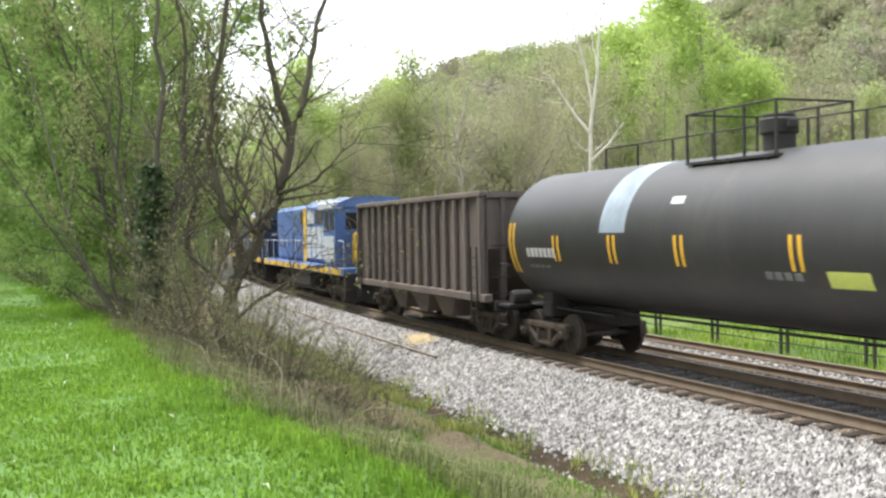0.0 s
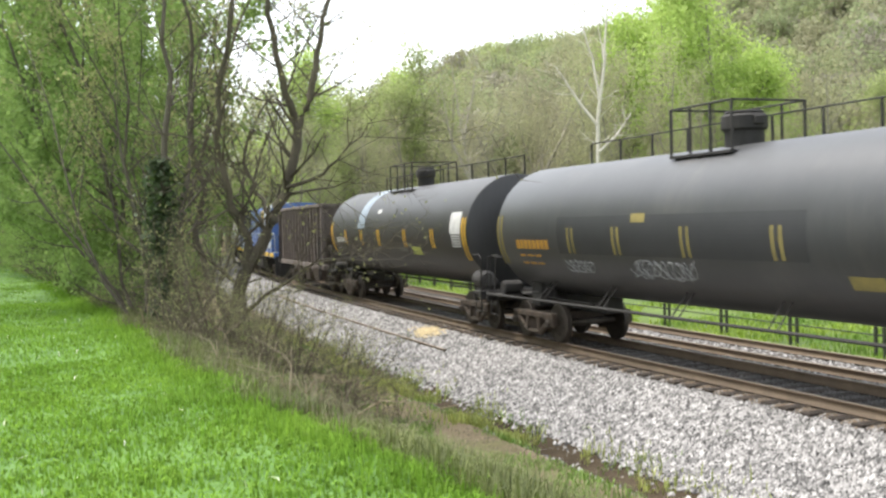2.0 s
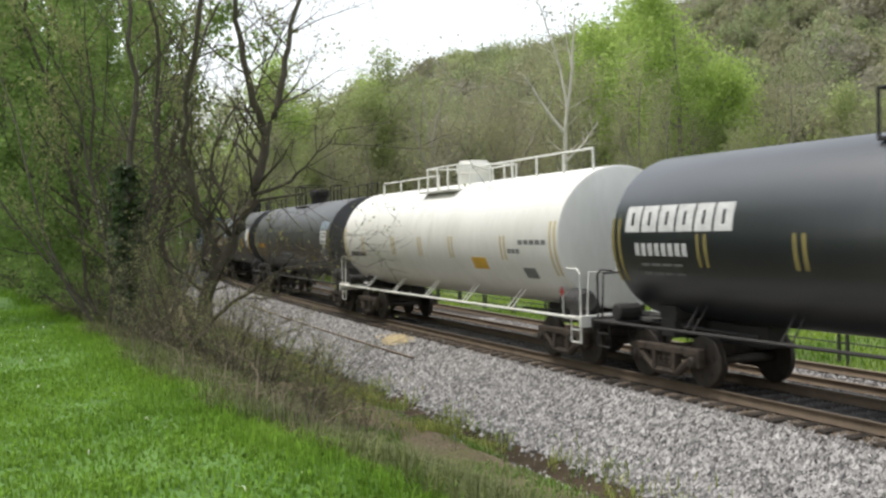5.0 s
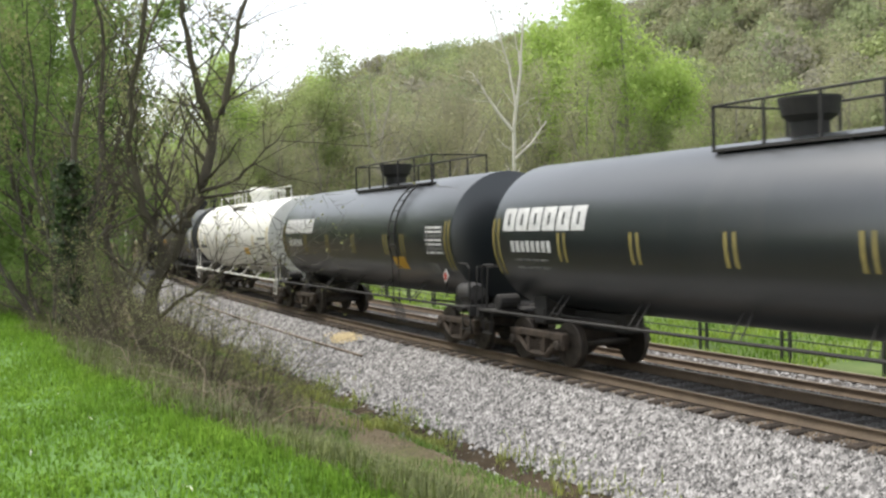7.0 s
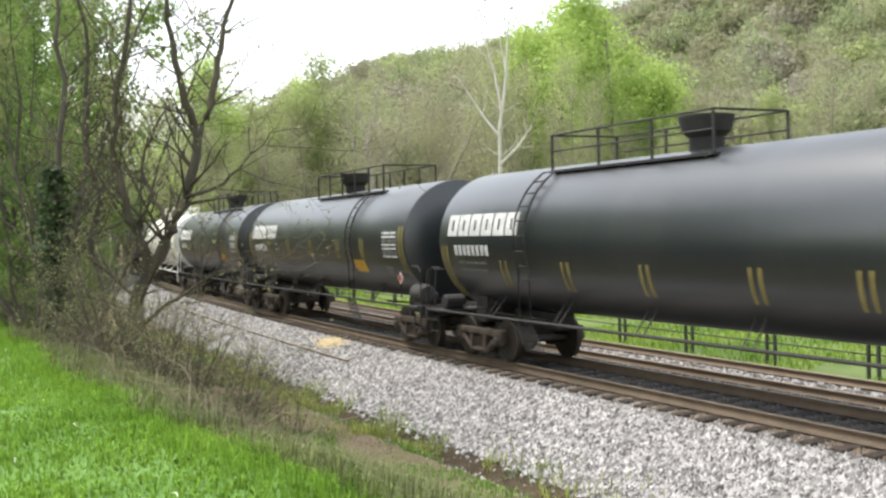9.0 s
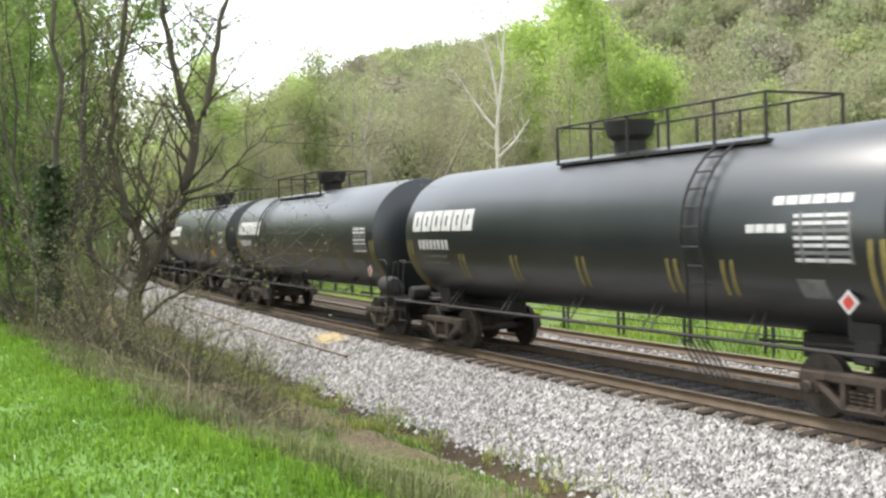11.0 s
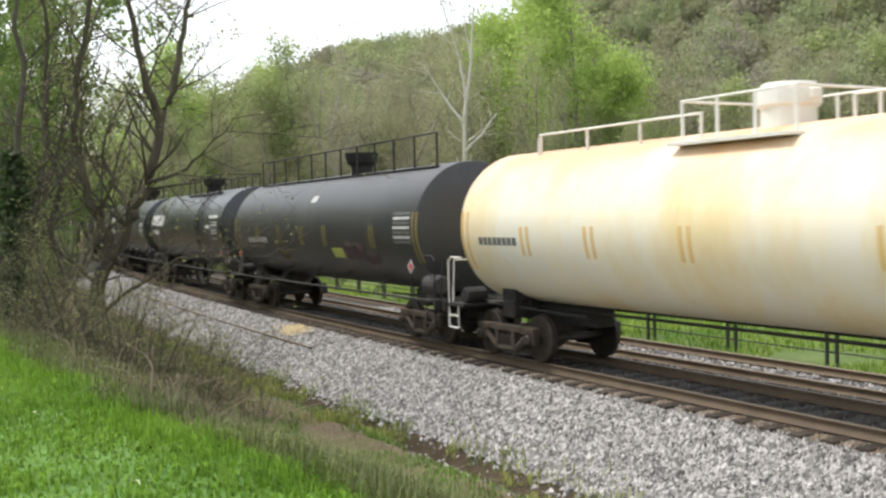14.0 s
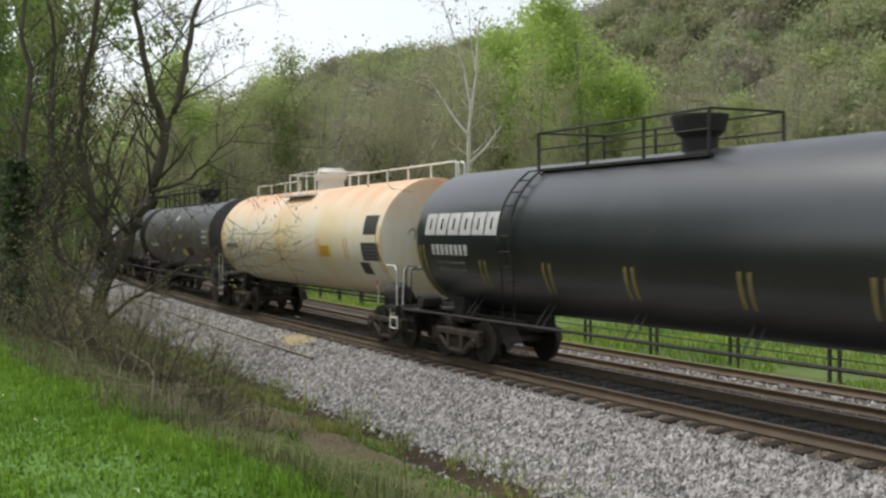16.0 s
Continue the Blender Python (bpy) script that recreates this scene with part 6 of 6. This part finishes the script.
def stones(name, rng, S, D, size, material, label, lift=0.0):
    """Broken stones: pointed lumps of uneven shape, bedded in the slope."""
    n = len(S)
    c = np.array([(*along(float(s), float(d))[:2], ground_z(float(s), float(d)) + lift) for s, d in zip(S, D)])
    dirs = np.array([(1, 0, -0.25), (0, 1, -0.25), (-1, 0, -0.25), (0, -1, -0.25), (0, 0, 1)], float)
    r = size * rng.uniform(0.45, 1.15, (n, 5, 1)) * np.array([1, 1, 1, 1, 0.8])[None, :, None]
    v = dirs[None] * r + rng.normal(0, size * 0.22, (n, 5, 3))
    a = rng.uniform(0, 2 * np.pi, n)
    ca, sa = np.cos(a), np.sin(a)
    x = v[..., 0] * ca[:, None] - v[..., 1] * sa[:, None]
    y = v[..., 0] * sa[:, None] + v[..., 1] * ca[:, None]
    v = np.stack([x, y, v[..., 2]], -1) + c[:, None, :]
    f = np.array([(0, 1, 4), (1, 2, 4), (2, 3, 4), (3, 0, 4)])
    q = (np.arange(n)[:, None, None] * 5 + f[None]).reshape(-1, 3)
    return tagged(raw(name, v.reshape(-1, 3), q, material), label, "ballast", kind="stuff")


S = np.concatenate([rng.uniform(-19, 2, 48000), rng.uniform(2, 18, 22000), rng.uniform(18, 50, 12000)])
D = rng.uniform(-3.62, -1.36, len(S))
D = np.where(rng.random(len(S)) < 0.02, -3.6 - np.abs(rng.normal(0, 0.35, len(S))), D)
stones("ballast_stones", rng, S, D, 0.060, M_STONE, "pale grey crushed stone ballast on the shoulder")
S = np.concatenate([rng.uniform(-19, 15, 34000)])
D = rng.choice([-1, 1], len(S)) * rng.uniform(0.0, 0.66, len(S))
# stones between the rails carry the train's shadow in their darker colour
stones("track_stones", rng, S[:16000], D[:16000], 0.040, M_SHADESTONE, "grey crushed stone between the rails, darkened for the train's shade", 0.012)
D = np.concatenate([rng.uniform(0.9, 3.0, 9000), rng.uniform(3.1, 5.9, 9000)])
stones("siding_stones", rng, S[16000:], D, 0.044, M_STONE, "grey crushed stone along the second track", 0.012)
S = np.concatenate([rng.uniform(-19, 6, 15000), rng.uniform(6, 30, 5000)])
D = rng.uniform(-1.55, -0.86, len(S))
stones("crib_stones", rng, S, D, 0.036, M_STONE, "pale crushed stone between the tie ends", -0.006)
M_RUSTSTONE = mat("rust-stained ballast stone", (0.23, 0.175, 0.12), (0.12, 0.09, 0.062), rough=0.9, scale=0.8, fine=30, bump=0.3, island=0.45)
S = np.concatenate([rng.uniform(-19, 6, 9000), rng.uniform(6, 40, 6000)])
D = -0.86 - np.abs(rng.normal(0, 0.16, len(S)))
stones("rusty_stones", rng, S, D, 0.034, M_RUSTSTONE, "rust-stained crushed stone beside the rail", 0.004)
M_CLOD = mat("crumbled brown soil", (0.20, 0.168, 0.11), (0.10, 0.084, 0.053), rough=0.95, scale=1, fine=20, bump=0.4, island=0.5)
S = rng.uniform(-17, 12, 22000)
D = rng.uniform(-8.2, -3.8, len(S))
keep = np.array([noise.noise((s * 0.5, d * 0.7, 61)) > -0.15 for s, d in zip(S, D)])
ob = stones("soil_clods", rng, S[keep], D[keep], 0.030, M_CLOD, "crumbled brown soil and litter on the bank", -0.004)
M_SAND = mat("orange yellow sand", (0.46, 0.375, 0.22), (0.36, 0.29, 0.17), rough=0.95, scale=3, fine=30, bump=0.4, island=0.25)
S = rng.normal(7.0, 0.4, 420)
D = rng.normal(-1.75, 0.13, 420)
stones("sand_spill", rng, S, D, 0.05, M_SAND, "small orange yellow spill on the ballast", 0.05)

# ---- ties: each its own piece, sharing one mesh ----
bm = boxed(-1.25, 1.25, -0.115, 0.115, -0.16, 0.0, bevel=0.012)
tie_mesh = bpy.data.meshes.new("tie")
bm.to_mesh(tie_mesh)
bm.free()
tie_mesh.materials.append(M_TIE)
rng2 = random.Random(4)
for base, d, z, s0, s1, step in ((main_track, 0.0, -0.172, -26, 60, 0.54), (second_track, 3.85, -0.495, -20, 40, 0.54)):
    s = s0
    while s < s1:
        x, y, a = along(s, d + rng2.uniform(-0.05, 0.05))
        t = new("tie", tie_mesh)
        t.parent = base
        t.matrix_basis = pose(x, y, z, 0, 0, math.degrees(a) + rng2.uniform(-1.2, 1.2))
        s += step + rng2.uniform(-0.03, 0.03)


# ---- movement ----
def motions():
    """The train rolls along the arc at a steady speed; its wheels turn with it."""
    for car, behind in TRAIN:
        rows = []
        for k in range(33):
            t = 0.5 * k
            x, y, a = along(TRAIN_START + TRAIN_SPEED * t - behind)
            rows.append((t, pose(x, y, 0, 0, 0, math.degrees(a) + 90)))
        walk(car, rows)
    step = 1 / 15
    turn = math.degrees(TRAIN_SPEED * step / WHEEL_R)
    for ws in WHEELSETS:
        x = ws.matrix_basis.translation.x
        walk(ws, [(k * step, pose(x, 0, WHEEL_R, 0, (turn * k) % 360, 0)) for k in range(241)])


motions()
